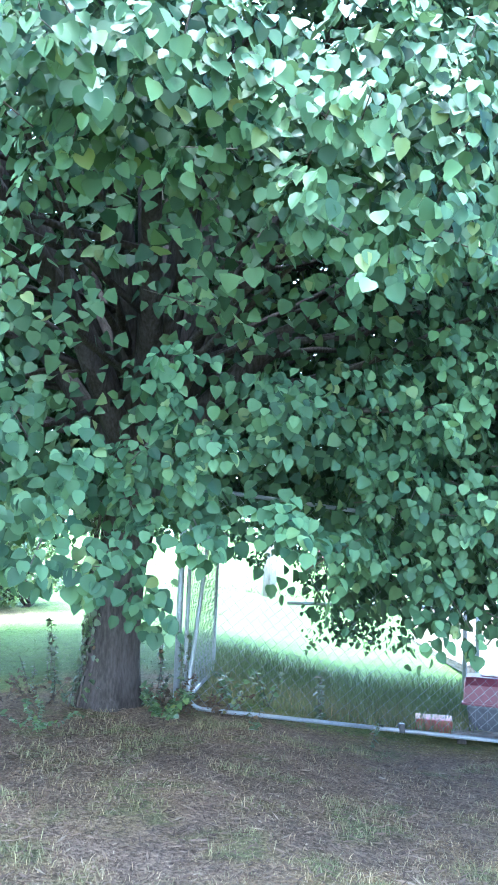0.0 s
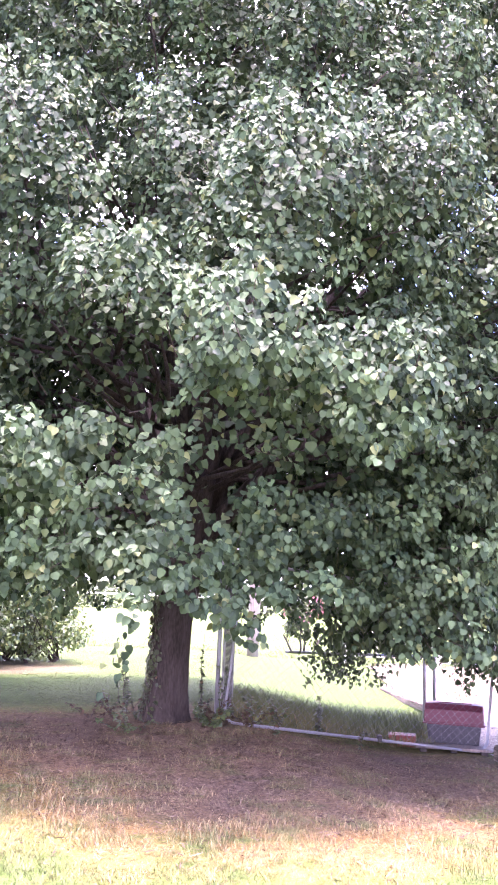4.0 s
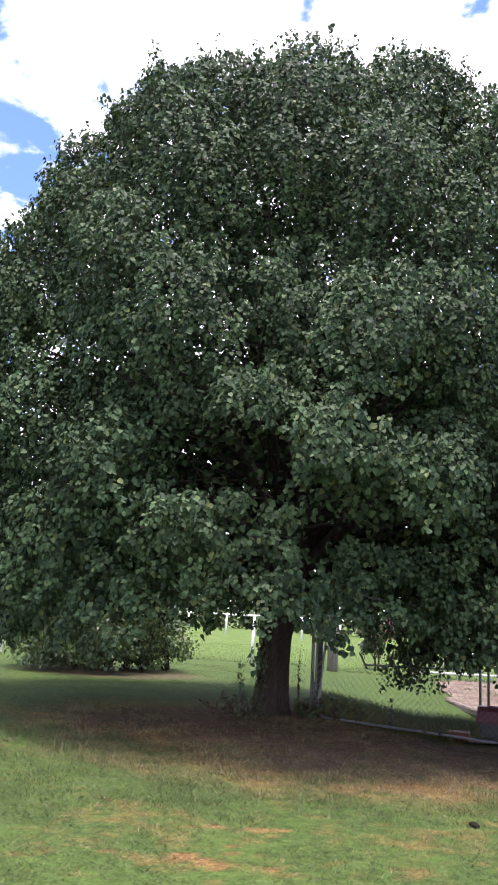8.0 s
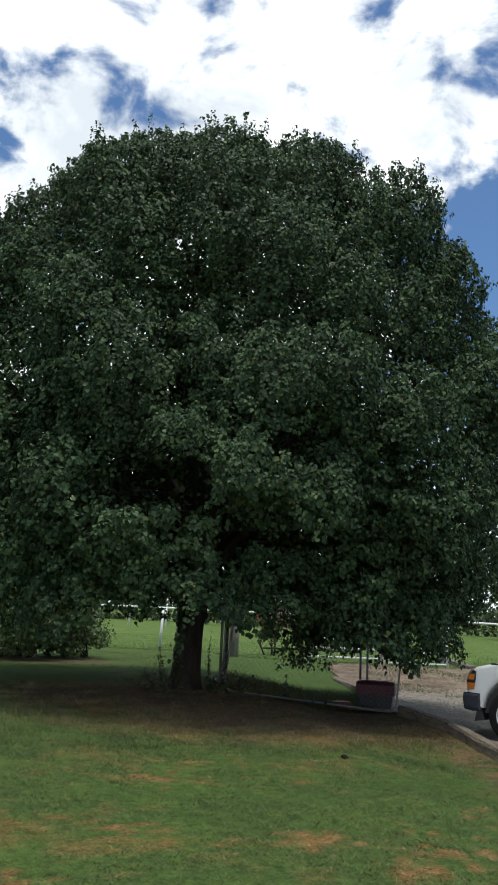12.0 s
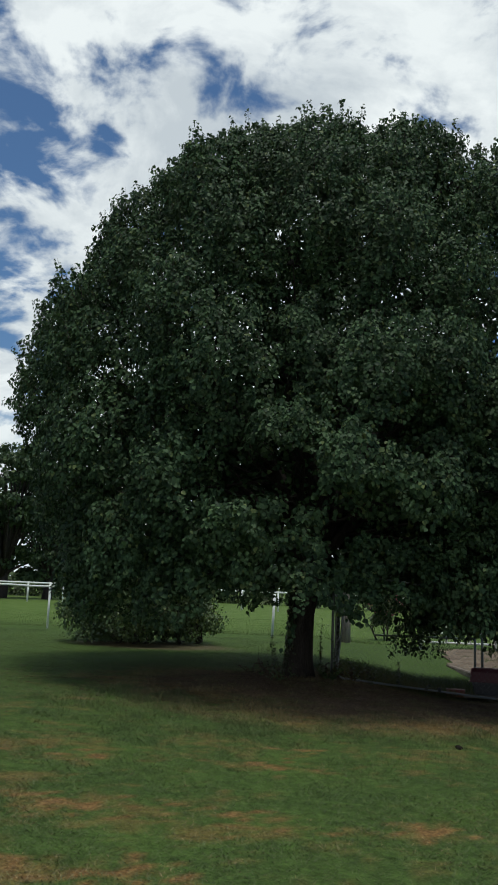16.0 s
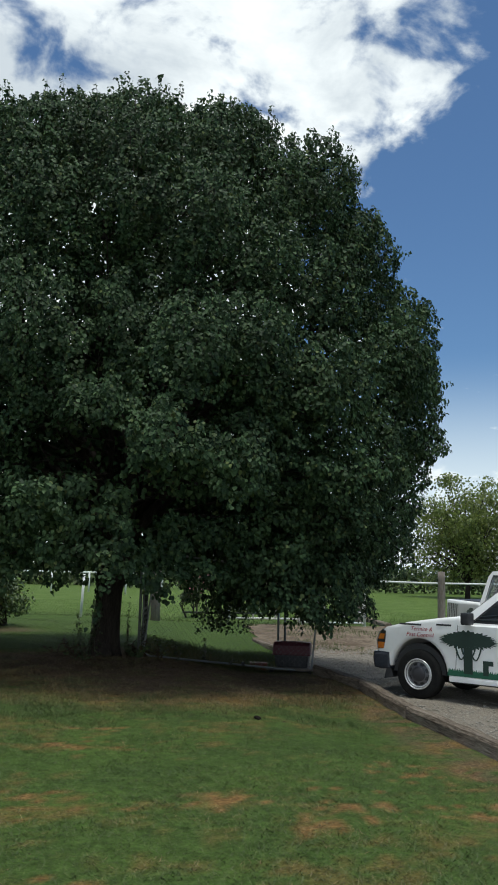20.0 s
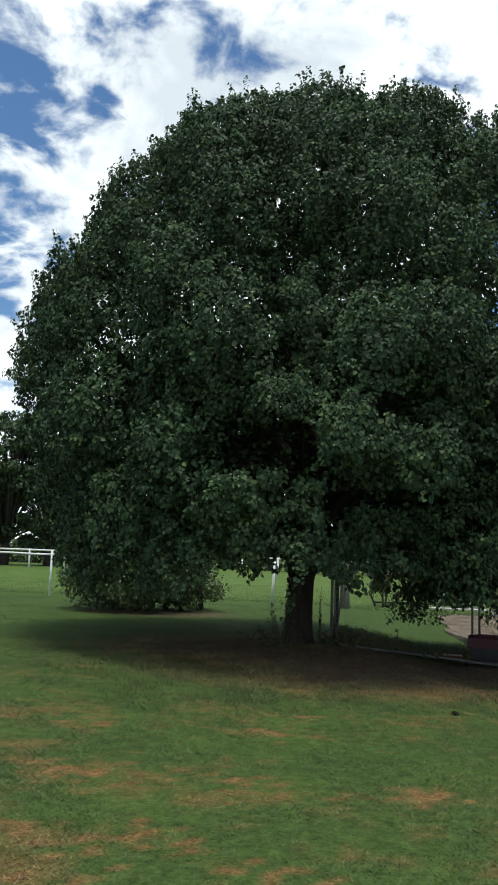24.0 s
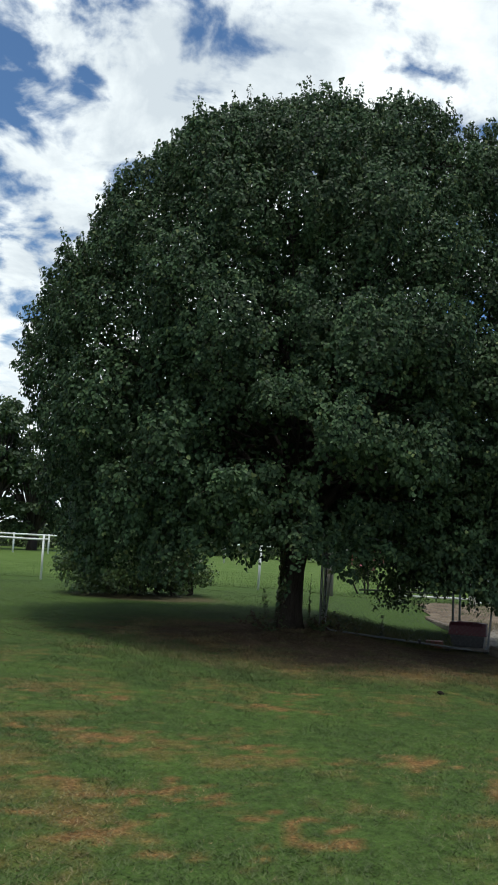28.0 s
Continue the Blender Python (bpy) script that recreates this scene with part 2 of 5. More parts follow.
    clump = N("ShaderNodeMix"); clump.data_type, clump.blend_type = "RGBA", "MULTIPLY"
    clump.inputs["Factor"].default_value = 1.0
    L(c, clump.inputs["A"]); L(amount.outputs[0], clump.inputs["B"])
    c = clump.outputs["Result"]
    L(c, b.inputs["Base Color"])
    if not blades:
        bp = N("ShaderNodeBump")
        bp.inputs["Strength"].default_value, bp.inputs["Distance"].default_value = 0.8, 0.03
        L(n2.outputs["Fac"], bp.inputs["Height"]); L(bp.outputs[0], b.inputs["Normal"])
    return m


M_GROUND, M_GRASS = turf_mat("turf", False), turf_mat("grass_blades", True)
M_LEAF = leaf_mat("pear_leaf", (0.0135, 0.031, 0.013), (0.067, 0.113, 0.047), (0.11, 0.138, 0.05), rough=0.58, glow=0.16, spec=0.16)
M_LEAF_ONE = leaf_mat("pear_leaf_single", (0.0135, 0.031, 0.013), (0.067, 0.113, 0.047), (0.11, 0.138, 0.05), rough=0.58, glow=0.16, spec=0.16, per_object=True)
M_SHRUB = leaf_mat("shrub_leaf", (0.035, 0.065, 0.02), (0.09, 0.14, 0.04), (0.16, 0.18, 0.05))
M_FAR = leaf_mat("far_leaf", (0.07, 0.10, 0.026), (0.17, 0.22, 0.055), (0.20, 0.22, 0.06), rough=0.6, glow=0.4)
M_FARDARK = leaf_mat("far_dark_leaf", (0.028, 0.052, 0.022), (0.07, 0.115, 0.042), (0.09, 0.12, 0.04), rough=0.6, glow=0.3)
M_HEDGE = leaf_mat("hedge_leaf", (0.03, 0.052, 0.016), (0.075, 0.115, 0.03), (0.10, 0.13, 0.04), rough=0.6)
M_VINE = leaf_mat("vine_leaf", (0.03, 0.05, 0.02), (0.07, 0.10, 0.035), (0.12, 0.07, 0.03))
M_DEADWEED = leaf_mat("dead_weed_leaf", (0.045, 0.032, 0.02), (0.11, 0.075, 0.045), (0.09, 0.10, 0.035), rough=0.8, glow=0.15, spec=0.1)
M_BARK = mat("bark", (0.024, 0.019, 0.016), 0.9, 0, (0.062, 0.051, 0.044), 7, 1.0, 30, 0.2, stretch=(1, 1, 0.25))
M_TWIG = mat("twig", (0.035, 0.026, 0.019), 0.85, 0, (0.07, 0.052, 0.036), 12, 0.3)
M_WHITE = mat("white_pipe_paint", (0.80, 0.80, 0.77), 0.5, 0, (0.66, 0.66, 0.62), 3, 0.1)
M_GALV = mat("galvanised_steel", (0.27, 0.28, 0.29), 0.5, 0.6, (0.20, 0.21, 0.215), 9, 0.15)
M_WIRE = mat("galvanised_wire", (0.20, 0.21, 0.21), 0.6, 0.5, (0.13, 0.135, 0.135), 9)
M_POST = mat("weathered_wood", (0.16, 0.13, 0.11), 0.9, 0, (0.30, 0.26, 0.22), 5, 0.7, 40, 0.2, stretch=(1, 1, 0.15))
M_POSTDARK = mat("dark_weathered_wood", (0.035, 0.03, 0.026), 0.9, 0, (0.10, 0.085, 0.07), 5, 0.7, 40, 0.2, stretch=(1, 1, 0.15))
M_TIMBER = mat("landscape_timber", (0.085, 0.065, 0.048), 0.92, 0, (0.28, 0.235, 0.185), 9, 0.9, 60, 0.15, stretch=(0.12, 1, 1))
M_GRAVEL = mat("gravel_bed", (0.14, 0.12, 0.095), 0.95, 0, (0.29, 0.258, 0.21), 26, 0.6, 130, 0.2)
M_STONE = mat("gravel_stone", (0.21, 0.19, 0.155), 0.9, 0, (0.40, 0.37, 0.32), 3, 0.4, 30, 0.25)


# ---- helpers for shapes ----
def link_mesh(name, bm, material, parent=None, label="", smooth=False):
    me = bpy.data.meshes.new(name)
    bm.to_mesh(me)
    bm.free()
    for p in me.polygons:
        p.use_smooth = smooth
    if material:
        me.materials.append(material)
    ob = new(name, me)
    if parent:
        ob.parent = parent
    if label:
        ob["label"] = label
    return ob


def part(name, bm, material, parent, label="", smooth=False):
    return link_mesh(name, bm, material, parent, label, smooth)


def raw_mesh(name, verts, faces_flat, sizes, material, parent=None, smooth=False):
    """A mesh from numpy arrays: vertices, corner indices, corners per face."""
    me = bpy.data.meshes.new(name)
    me.vertices.add(len(verts))
    me.vertices.foreach_set("co", np.ascontiguousarray(verts, dtype=np.float32).ravel())
    me.loops.add(len(faces_flat))
    me.loops.foreach_set("vertex_index", np.ascontiguousarray(faces_flat, dtype=np.int32))
    me.polygons.add(len(sizes))
    starts = np.concatenate(([0], np.cumsum(sizes)[:-1])).astype(np.int32)
    me.polygons.foreach_set("loop_start", starts)
    me.update(calc_edges=True)
    me.materials.append(material)
    if smooth:
        me.polygons.foreach_set("use_smooth", np.ones(len(sizes), dtype=bool))
    ob = new(name, me)
    if parent:
        ob.parent = parent
    return ob


def empty(name, m=None):
    ob = new(name)
    ob.empty_display_size = 0.1
    if m is not None:
        ob.matrix_world = m
    return ob


def add_box(bm, c, s, rot=0.0, bevel=0.0):
    r = bmesh.ops.create_cube(bm, size=1.0)
    m = Matrix.LocRotScale(c, Euler((0, 0, rot)), s)
    bmesh.ops.transform(bm, matrix=m, verts=r["verts"])
    if bevel:
        es = list({e for v in r["verts"] for e in v.link_edges})
        bmesh.ops.bevel(bm, geom=es, offset=bevel, segments=2, affect="EDGES", profile=0.7)
    return r["verts"]


def add_tube(bm, pts, radii, n=10, cap=True):
    """A tube along points, with a radius at each."""
    pts = [Vector(p) for p in pts]
    if not hasattr(radii, "__len__"):
        radii = [radii] * len(pts)
    rings, ref = [], None
    for i, p in enumerate(pts):
        d = (pts[min(i + 1, len(pts) - 1)] - pts[max(i - 1, 0)]).normalized()
        if ref is None:
            ref = Vector((0, 0, 1)) if abs(d.z) < 0.9 else Vector((1, 0, 0))
        a = (ref - d * ref.dot(d)).normalized()
        ref = a
        b = d.cross(a)
        rings.append([bm.verts.new(p + float(radii[i]) * (math.cos(2 * math.pi * k / n) * a + math.sin(2 * math.pi * k / n) * b)) for k in range(n)])
    for r0, r1 in zip(rings, rings[1:]):
        for k in range(n):
            bm.faces.new((r0[k], r0[(k + 1) % n], r1[(k + 1) % n], r1[k]))
    if cap:
        bm.faces.new(rings[0][::-1])
        bm.faces.new(rings[-1])
    return rings


def S(a, b, x):
    t = np.clip((np.asarray(x, dtype=float) - a) / (b - a), 0, 1)
    return t * t * (3 - 2 * t)


def lattice(p, seed):
    """Value noise at the rows of p, 0 to 1."""
    p = np.asarray(p, dtype=float)
    i = np.floor(p).astype(np.int64)
    f = p - i
    f = f * f * (3 - 2 * f)
    dim = p.shape[1]
    out = np.zeros(len(p))
    for c in range(2 ** dim):
        w = np.ones(len(p))
        h = np.full(len(p), seed * 7919 + 17, dtype=np.int64)
        for k in range(dim):
            o = (c >> k) & 1
            w = w * (f[:, k] if o else 1 - f[:, k])
            h = (h ^ ((i[:, k] + o) * (73856093, 19349663, 83492791)[k])) * 1103515245 + 12345
            h = h & 0x7FFFFFFF
        h = ((h >> 8) ^ h) * 40503 & 0xFFFFFF
        out += w * (h / 0xFFFFFF)
    return out


def fbm(p, seed, octaves=3):
    p = np.asarray(p, dtype=float)
    s = sum(lattice(p * 2 ** o + 13.7 * o, seed + o) / 2 ** o for o in range(octaves))
    return s / sum(1 / 2 ** o for o in range(octaves))


def gz(x, y):
    """Height of the ground: the tree stands on a slight rise, the drive lies lower."""
    x, y = np.asarray(x, dtype=float), np.asarray(y, dtype=float)
    a = ((0.25 + 0.09 * S(-1.5, 0.5, y)) * S(0.3, 2.9, x) + 0.05 * S(3.6, 4.1, x)) * (1 - 0.6 * S(4, 10, y))
    b = 0.14 * S(1, 4.5, -y) * S(-4, 0, x)
    return -(a ** 4 + b ** 4) ** 0.25


def gzf(x, y):
    return float(gz(x, y))


# dry patches of the lawn: x, y, half-lengths
PATCHES = [(-0.42, -7.05, .62, .17), (0.52, -9.0, .34, .2), (-2.95, -7.4, .5, .16), (-2.3, -7.3, .35, .12), (-1.3, -8.95, .32, .15),
           (-0.8, -9.05, .42, .2), (1.5, -9.2, .34, .2), (2.6, -8.0, .45, .3), (2.7, -9.3, .5, .4), (-1.95, -9.2, .3, .12),
           (-1.25, -10.4, .38, .22), (-2.0, -10.5, .45, .18), (-1.75, -11.2, .55, .25), (-0.65, -10.75, .28, .2), (1.0, -9.8, .2, .15),
           (-2.6, -8.9, .3, .1), (0.0, -6.2, .5, .08)]


def ground_look(x, y):
    """Dryness and bareness of the turf at places."""
    p = np.stack([x, y], axis=1)
    n1, n2, n3, n4 = fbm(p * (1.0, 1.3), 3), fbm(p * (3.6, 4.6), 11), fbm(p * 1.4, 29), fbm(p * 13.0, 37, 2)
    n5 = fbm(p * (7.0, 9.0), 61, 3)
    dry = 0.55 * S(0.51, 0.66, 0.35 * n1 + 0.25 * n2 + 0.15 * n4 + 0.25 * n5) * S(-13, -9, -np.abs(y + 9) - 4) * (np.abs(x) < 8)
    xw, yw = x + 0.4 * (fbm(p * 2.3, 43) - 0.5), y + 0.3 * (fbm(p * 2.7, 47) - 0.5)
    for cx, cy, rx, ry in PATCHES:
        d = np.hypot((xw - cx) / (0.78 * rx), (yw - cy) / (1.0 * ry))
        dry = np.maximum(dry, 1.0 * S(1.25, 0.5, d + 2.4 * (n2 - 0.5) + 3.8 * (n4 - 0.5)) * S(0.38, 0.53, n5))
    under = np.hypot((x - 0.9) / 3.5, (y + 0.9) / 2.75)
    bare = S(1.12, 0.72, under + 0.55 * (n3 - 0.5) + 0.35 * (n2 - 0.5)) * (1 - 0.85 * S(0.2, 0.8, y + 0.35 * S(0, 2, x)) * S(0.3, 0.9, np.abs(x + 0.1)))
    straw = S(1.65, 1.1, np.hypot((x - 1.1) / 3.2, (y + 0.9) / 2.75) + 0.5 * (n3 - 0.5)) * S(1.5, -0.5, y)
    edge = S(0.75, 0.15, np.abs(x - 3.35 - 0.5 * (n3 - 0.5)) / 0.9) * S(2.0, -1.0, y)
    dry = np.maximum(dry, np.maximum(0.8 * straw * S(0.2, 0.55, n2), 0.8 * edge * S(0.42, 0.62, n2)))
    soil = np.maximum(bare * (0.55 + 0.45 * S(0.3, 0.6, n2)), 0.6 * edge * S(0.3, 0.55, n5))
    ring = S(1.2, 0.7, np.hypot((x + 3.5) / 2.0, (y - 6.0) / 1.3) + 0.4 * (n3 - 0.5))
    soil = np.maximum(soil, 0.7 * ring)
    return np.clip(dry, 0, 1), np.clip(soil, 0, 1)


def set_look(ob, x, y):
    d, s = ground_look(x, y)
    for k, v in (("dry", d), ("soil", s)):
        a = ob.data.attributes.new(k, "FLOAT", "POINT")
        a.data.foreach_set("value", v.astype(np.float32))


# ---- ground ----
def axis(lo, hi, step, far):
    mid = list(np.arange(lo, hi + 1e-6, step))
    out, s = [], step
    up, dn = [hi], [lo]
    while up[-1] < far:
        s *= 1.22
        up.append(up[-1] + s)
        dn.append(dn[-1] - s)
    return np.array(dn[:0:-1] + mid + up[1:])


def build_ground():
    xs, ys = axis(-6, 6, 0.09, 1500), axis(-13, 4, 0.09, 1500)
    X, Y = np.meshgrid(xs, ys)
    x, y = X.ravel(), Y.ravel()
    near = S(60, 20, np.hypot(x, y))
    z = gz(x, y) + near * 0.025 * (fbm(np.stack([x, y], 1) * 2.2, 5) - 0.5) - 0.02 * np.exp(-((x + .07) ** 2 + (y - .25) ** 2) / 0.5)
    nx, ny = len(xs), len(ys)
    i = (np.arange(ny - 1)[:, None] * nx + np.arange(nx - 1)[None, :]).ravel()
    f = np.stack([i, i + 1, i + 1 + nx, i + nx], 1)
    ob = raw_mesh("ground", np.stack([x, y, z], 1), f.ravel(), np.full(len(f), 4), M_GROUND, smooth=True)
    set_look(ob, x, y)
    tagged(ob, "mown green lawn with dry brown patches and bare earth", "lawn", kind="structure")


build_ground()


def grass_field(name, n, sample, height, width, label, seed, lean=0.5, short=False):
    """Blades of grass, one triangle pair each, as one body of stuff."""
    rng = np.random.default_rng(seed)
    x, y = sample(rng, n)
    d, s = ground_look(x, y)
    keep = rng.random(len(x)) > 0.78 * s
    x, y, d, s = x[keep], y[keep], d[keep], s[keep]
    n = len(x)
    h = height * (0.45 + 0.9 * rng.random(n)) * (1 - 0.35 * d) * (1 - 0.3 * s)
    a, b = rng.random(n) * 6.283, rng.random(n) * 6.283
    w = width * (0.6 + 0.8 * rng.random(n))
    d = np.clip(d + 0.3 * rng.normal(0, 1, n) * (d > 0.03), 0, 1)
    base = np.stack([x, y, gz(x, y) - 0.004], 1)
    side = np.stack([np.cos(a), np.sin(a), np.zeros(n)], 1) * w[:, None] * 0.5
    tip = np.stack([np.cos(b) * lean * h, np.sin(b) * lean * h, h], 1)
    mid = tip * (0.35, 0.35, 0.6)
    if short:
        v = np.stack([base - side, base + side, base + tip], 1).reshape(-1, 3)
        f, sizes, per = np.arange(3 * n), np.full(n, 3), 3
    else:
        v = np.stack([base - side, base + side, base + mid + side * 0.7, base + mid - side * 0.7, base + tip], 1).reshape(-1, 3)
        o = np.arange(n)[:, None] * 5
        f, sizes, per = np.concatenate([o, o + 1, o + 2, o + 3, o + 3, o + 2, o + 4], 1).ravel(), np.tile([4, 3], n), 5
    ob = raw_mesh(name, v, f, sizes, M_GRASS)
    soil_off = np.repeat(s * 0.35, per)
    for k, val in (("dry", np.repeat(np.maximum(d, 0.6 * s), per)), ("soil", soil_off)):
        at = ob.data.attributes.new(k, "FLOAT", "POINT")
        at.data.foreach_set("value", val.astype(np.float32))
    tagged(ob, label, "grass", kind="stuff")
    return ob


def lawn_near(rng, n):
    # denser where the camera comes closest
    y = -14.4 + 25.2 * rng.random(n) ** 1.75
    d = y + 16.6
    u = rng.random(n)
    u += 0.12 * rng.normal(0, 1, n) * (u < 0.12)
    x = -0.75 - 0.48 * d + (0.75 + 0.48 * d + np.minimum(3.6, 0.3 + 0.62 * d)) * u
    k = rng.random(n) < S(-14.4, -13.2, y)
    x, y = x[k], y[k]
    return x, y


def lawn_clip(rng, n):
    x, y = lawn_near(rng, n)
    k = (x < np.interp(y, [-8, -5, 0, 2, 11], [3.4, 3.4, 3.55, 0.5, 1.0])) & (np.hypot(x + 0.07, y - 0.25) > 0.36)
    return x[k], y[k]


def tall_spots(rng, n):
    x, y = 0.75 + 2.9 * rng.random(n), 0.75 + 2.3 * rng.random(n) ** 1.4
    return x, y


def tufts_bare(rng, n):
    c = rng.random((170, 2)) * (6.5, 4.4) + (-2.8, -4.6)
    k = rng.integers(0, 170, n)
    x, y = c[k, 0] + rng.normal(0, 0.13, n), c[k, 1] + rng.normal(0, 0.10, n)
    g = (np.hypot(x + 0.07, y - 0.25) > 0.42) & (y < 0.0)
    return x[g], y[g]


def pasture(rng, n):
    return -13 + 27 * rng.random(n), 12.4 + 14 * rng.random(n) ** 1.7


grass_field("lawn_grass", 470000, lawn_clip, 0.024, 0.0052, "short green and straw-coloured lawn grass blades", 1, 1.7, True)

def thin_grass(rng, n):
    x, y = 0.3 + 2.3 * rng.normal(0, 1, n), -3.9 + 1.25 * rng.normal(0, 1, n)
    k = (x < 3.5) & (y < 0) & (rng.random(n) < S(0.30, 0.62, fbm(np.stack([x, y], 1) * 2.2, 83)))
    return x[k], y[k]


grass_field("dry_grass", 150000, thin_grass, 0.032, 0.005, "short thin straw-coloured grass in the tree's shade", 5, 0.8, True)
grass_field("tall_grass", 13000, tall_spots, 0.21, 0.005, "tall dark green unmown grass inside the kennel", 2, 0.35)
def litter_spots(rng, n):
    x, y = 0.6 + rng.normal(0, 2.2, n), -1.6 + rng.normal(0, 1.3, n)
    g = (np.hypot(x + 0.07, y - 0.25) > 0.4) & (x < 3.5) & (y < 0.4)
    return x[g], y[g]


def build_litter():
    """Dead grass, twigs and leaf bits lying on the bare earth."""
    rng = np.random.default_rng(15)
    x, y = litter_spots(rng, 30000)
    n = len(x)
    a, L, w = rng.random(n) * 6.283, 0.012 + 0.045 * rng.random(n) ** 2, 0.002 + 0.004 * rng.random(n)
    c = np.stack([x, y, gz(x, y) + 0.012 + 0.012 * rng.random(n)], 1)
    d = np.stack([np.cos(a), np.sin(a), rng.normal(0, 0.18, n)], 1) * L[:, None]
    s = np.stack([-np.sin(a), np.cos(a), rng.normal(0, 0.4, n)], 1) * w[:, None]
    v = np.stack([c - d, c + s, c + d, c - s], 1).reshape(-1, 3)
    ob = raw_mesh("leaf_litter", v, np.arange(4 * n), np.full(n, 4), M_LITTER)
    tagged(ob, "dry grass and leaf litter on the bare earth", "litter", kind="stuff")


M_LITTER = leaf_mat("dry_litter", (0.055, 0.036, 0.025), (0.14, 0.10, 0.068), (0.20, 0.155, 0.105), rough=0.9, glow=0.05, spec=0.1)
build_litter()
grass_field("grass_tufts", 26000, tufts_bare, 0.075, 0.005, "thin grass tufts on the bare shaded earth", 3, 0.6)
grass_field("pasture_grass", 24000, pasture, 0.05, 0.010, "rough green pasture grass beyond the pipe fence", 4, 0.4)


# ---- leaves ----
def leaf_shape(fold=0.2, curl=0.12, kind=0):
    """A heart-shaped leaf of unit length: base at the origin, tip along +y, face +z; two halves folded at the midrib."""
    w = (0.50, 0.45, 0.54, 0.42)[kind]
    fold, curl = fold * (0.6, 1.5, 1.0, 2.0)[kind], curl * (0.5, 2.2, 1.2, -0.3)[kind]
    half = [(w * 0.58, 0.0), (w * 1.02, 0.22), (w * 1.0, 0.50), (w * 0.60, 0.80)]
    v = [(0, 0, 0), (0, 1.05, -curl)]
    v += [(-x, y, fold * x - curl * y * y) for x, y in half]
    v += [(x, y, fold * x - curl * y * y) for x, y in half]
    v[1] = (0.03 * (kind - 1.5), 1.05, -curl * 1.3)
    return np.array(v), [(0, 1, 5, 4, 3, 2), (0, 6, 7, 8, 9, 1)]


def frames_from(tip, face):
    t = tip / np.linalg.norm(tip, axis=1, keepdims=True)
    f = face - t * np.sum(face * t, axis=1, keepdims=True)
    f /= np.linalg.norm(f, axis=1, keepdims=True) + 1e-9
    return np.cross(t, f), t, f


def leaf_cloud(name, pos, tip, face, size, material, parent, fold=0.22, curl=0.12, plain=True):
    """Many leaves in one mesh."""
    sx, t, f = frames_from(tip, face)
    parts_v, parts_f, off = [], [], 0
    kinds = np.arange(len(pos)) % 4
    for k in range(4):
        sel = kinds == k
        if not sel.any():
            continue
        sv, sf = leaf_shape(fold, curl, k)
        if plain:
            sv, sf = sv[[0, 1, 3, 5, 7, 9]] * (1.04, 1, 1), [(0, 1, 3, 2), (0, 4, 5, 1)]
            sv[[2, 4], 1], sv[[3, 5], 1] = 0.22, 0.74
        v = pos[sel][:, None, :] + size[sel][:, None, None] * (sv[None, :, 0:1] * sx[sel][:, None, :] + sv[None, :, 1:2] * t[sel][:, None, :] + sv[None, :, 2:3] * f[sel][:, None, :])
        m = len(v)
        o = off + np.arange(m)[:, None] * len(sv)
        parts_f.append(np.concatenate([o + np.array(sf[0])[None], o + np.array(sf[1])[None]], 1).ravel())
        parts_v.append(v.reshape(-1, 3))
        off += m * len(sv)
    v, fl = np.concatenate(parts_v), np.concatenate(parts_f)
    c = 4 if plain else 6
    return raw_mesh(name, v, fl, np.full(len(fl) // c, c), material, parent, smooth=not plain)


def spray(p, out, rng, count, length, up=0.25):
    """Leaves along short drooping shoots that start at the rows of p and grow along out."""
    m = len(p)
    k = np.tile(np.arange(count), m)
    j = np.repeat(np.arange(m), count)
    u = (k + rng.random(m * count)) / count
    L = (length * (0.6 + 0.8 * rng.random(m)))[j]
    d = out + (0, 0, up) + rng.normal(0, 0.35, out.shape)
    d /= np.linalg.norm(d, axis=1, keepdims=True)
    o, dj = out[j], d[j]
    q = p[j] + dj * (u * L)[:, None] + np.stack([np.zeros_like(u), np.zeros_like(u), -0.25 * L * u * u], 1)
    q += rng.normal(0, 0.045, q.shape)
    tip = 0.55 * o + (0, 0, -0.75) + rng.normal(0, 0.42, o.shape)
    face = 0.75 * o + (0, 0, 0.55) + rng.normal(0, 0.38, o.shape)
    return q, tip, face


# ---- the pear tree ----
CX, CY = 0.25, 0.25
# radius of the crown's skin by height: towards the lawn, on the -x side and on the drive side
Z_TAB = np.array([0.2, 0.6, 1.0, 1.5, 2.0, 2.6, 3.2, 3.8, 4.4, 5.0, 5.6, 6.2, 6.9, 7.6, 8.3, 8.8, 9.3, 9.75, 10.05])
R_FRONT = np.array([3.2, 3.8, 4.15, 4.4, 4.6, 4.85, 4.9, 4.65, 4.35, 4.25, 4.1, 4.0, 3.85, 3.6, 3.25, 2.9, 2.35, 1.55, 0.5])
R_WEST = np.array([3.3, 4.1, 4.4, 4.65, 4.85, 5.0, 5.2, 5.45, 5.68, 5.8, 5.64, 5.3, 4.88, 4.46, 3.92, 3.42, 2.72, 1.75, 0.6])
R_EAST = np.array([3.2, 3.8, 4.3, 4.8, 5.15, 5.3, 5.25, 5.4, 5.68, 5.82, 5.72, 5.35, 5.0, 4.65, 4.15, 3.8, 3.15, 2.05, 0.6])
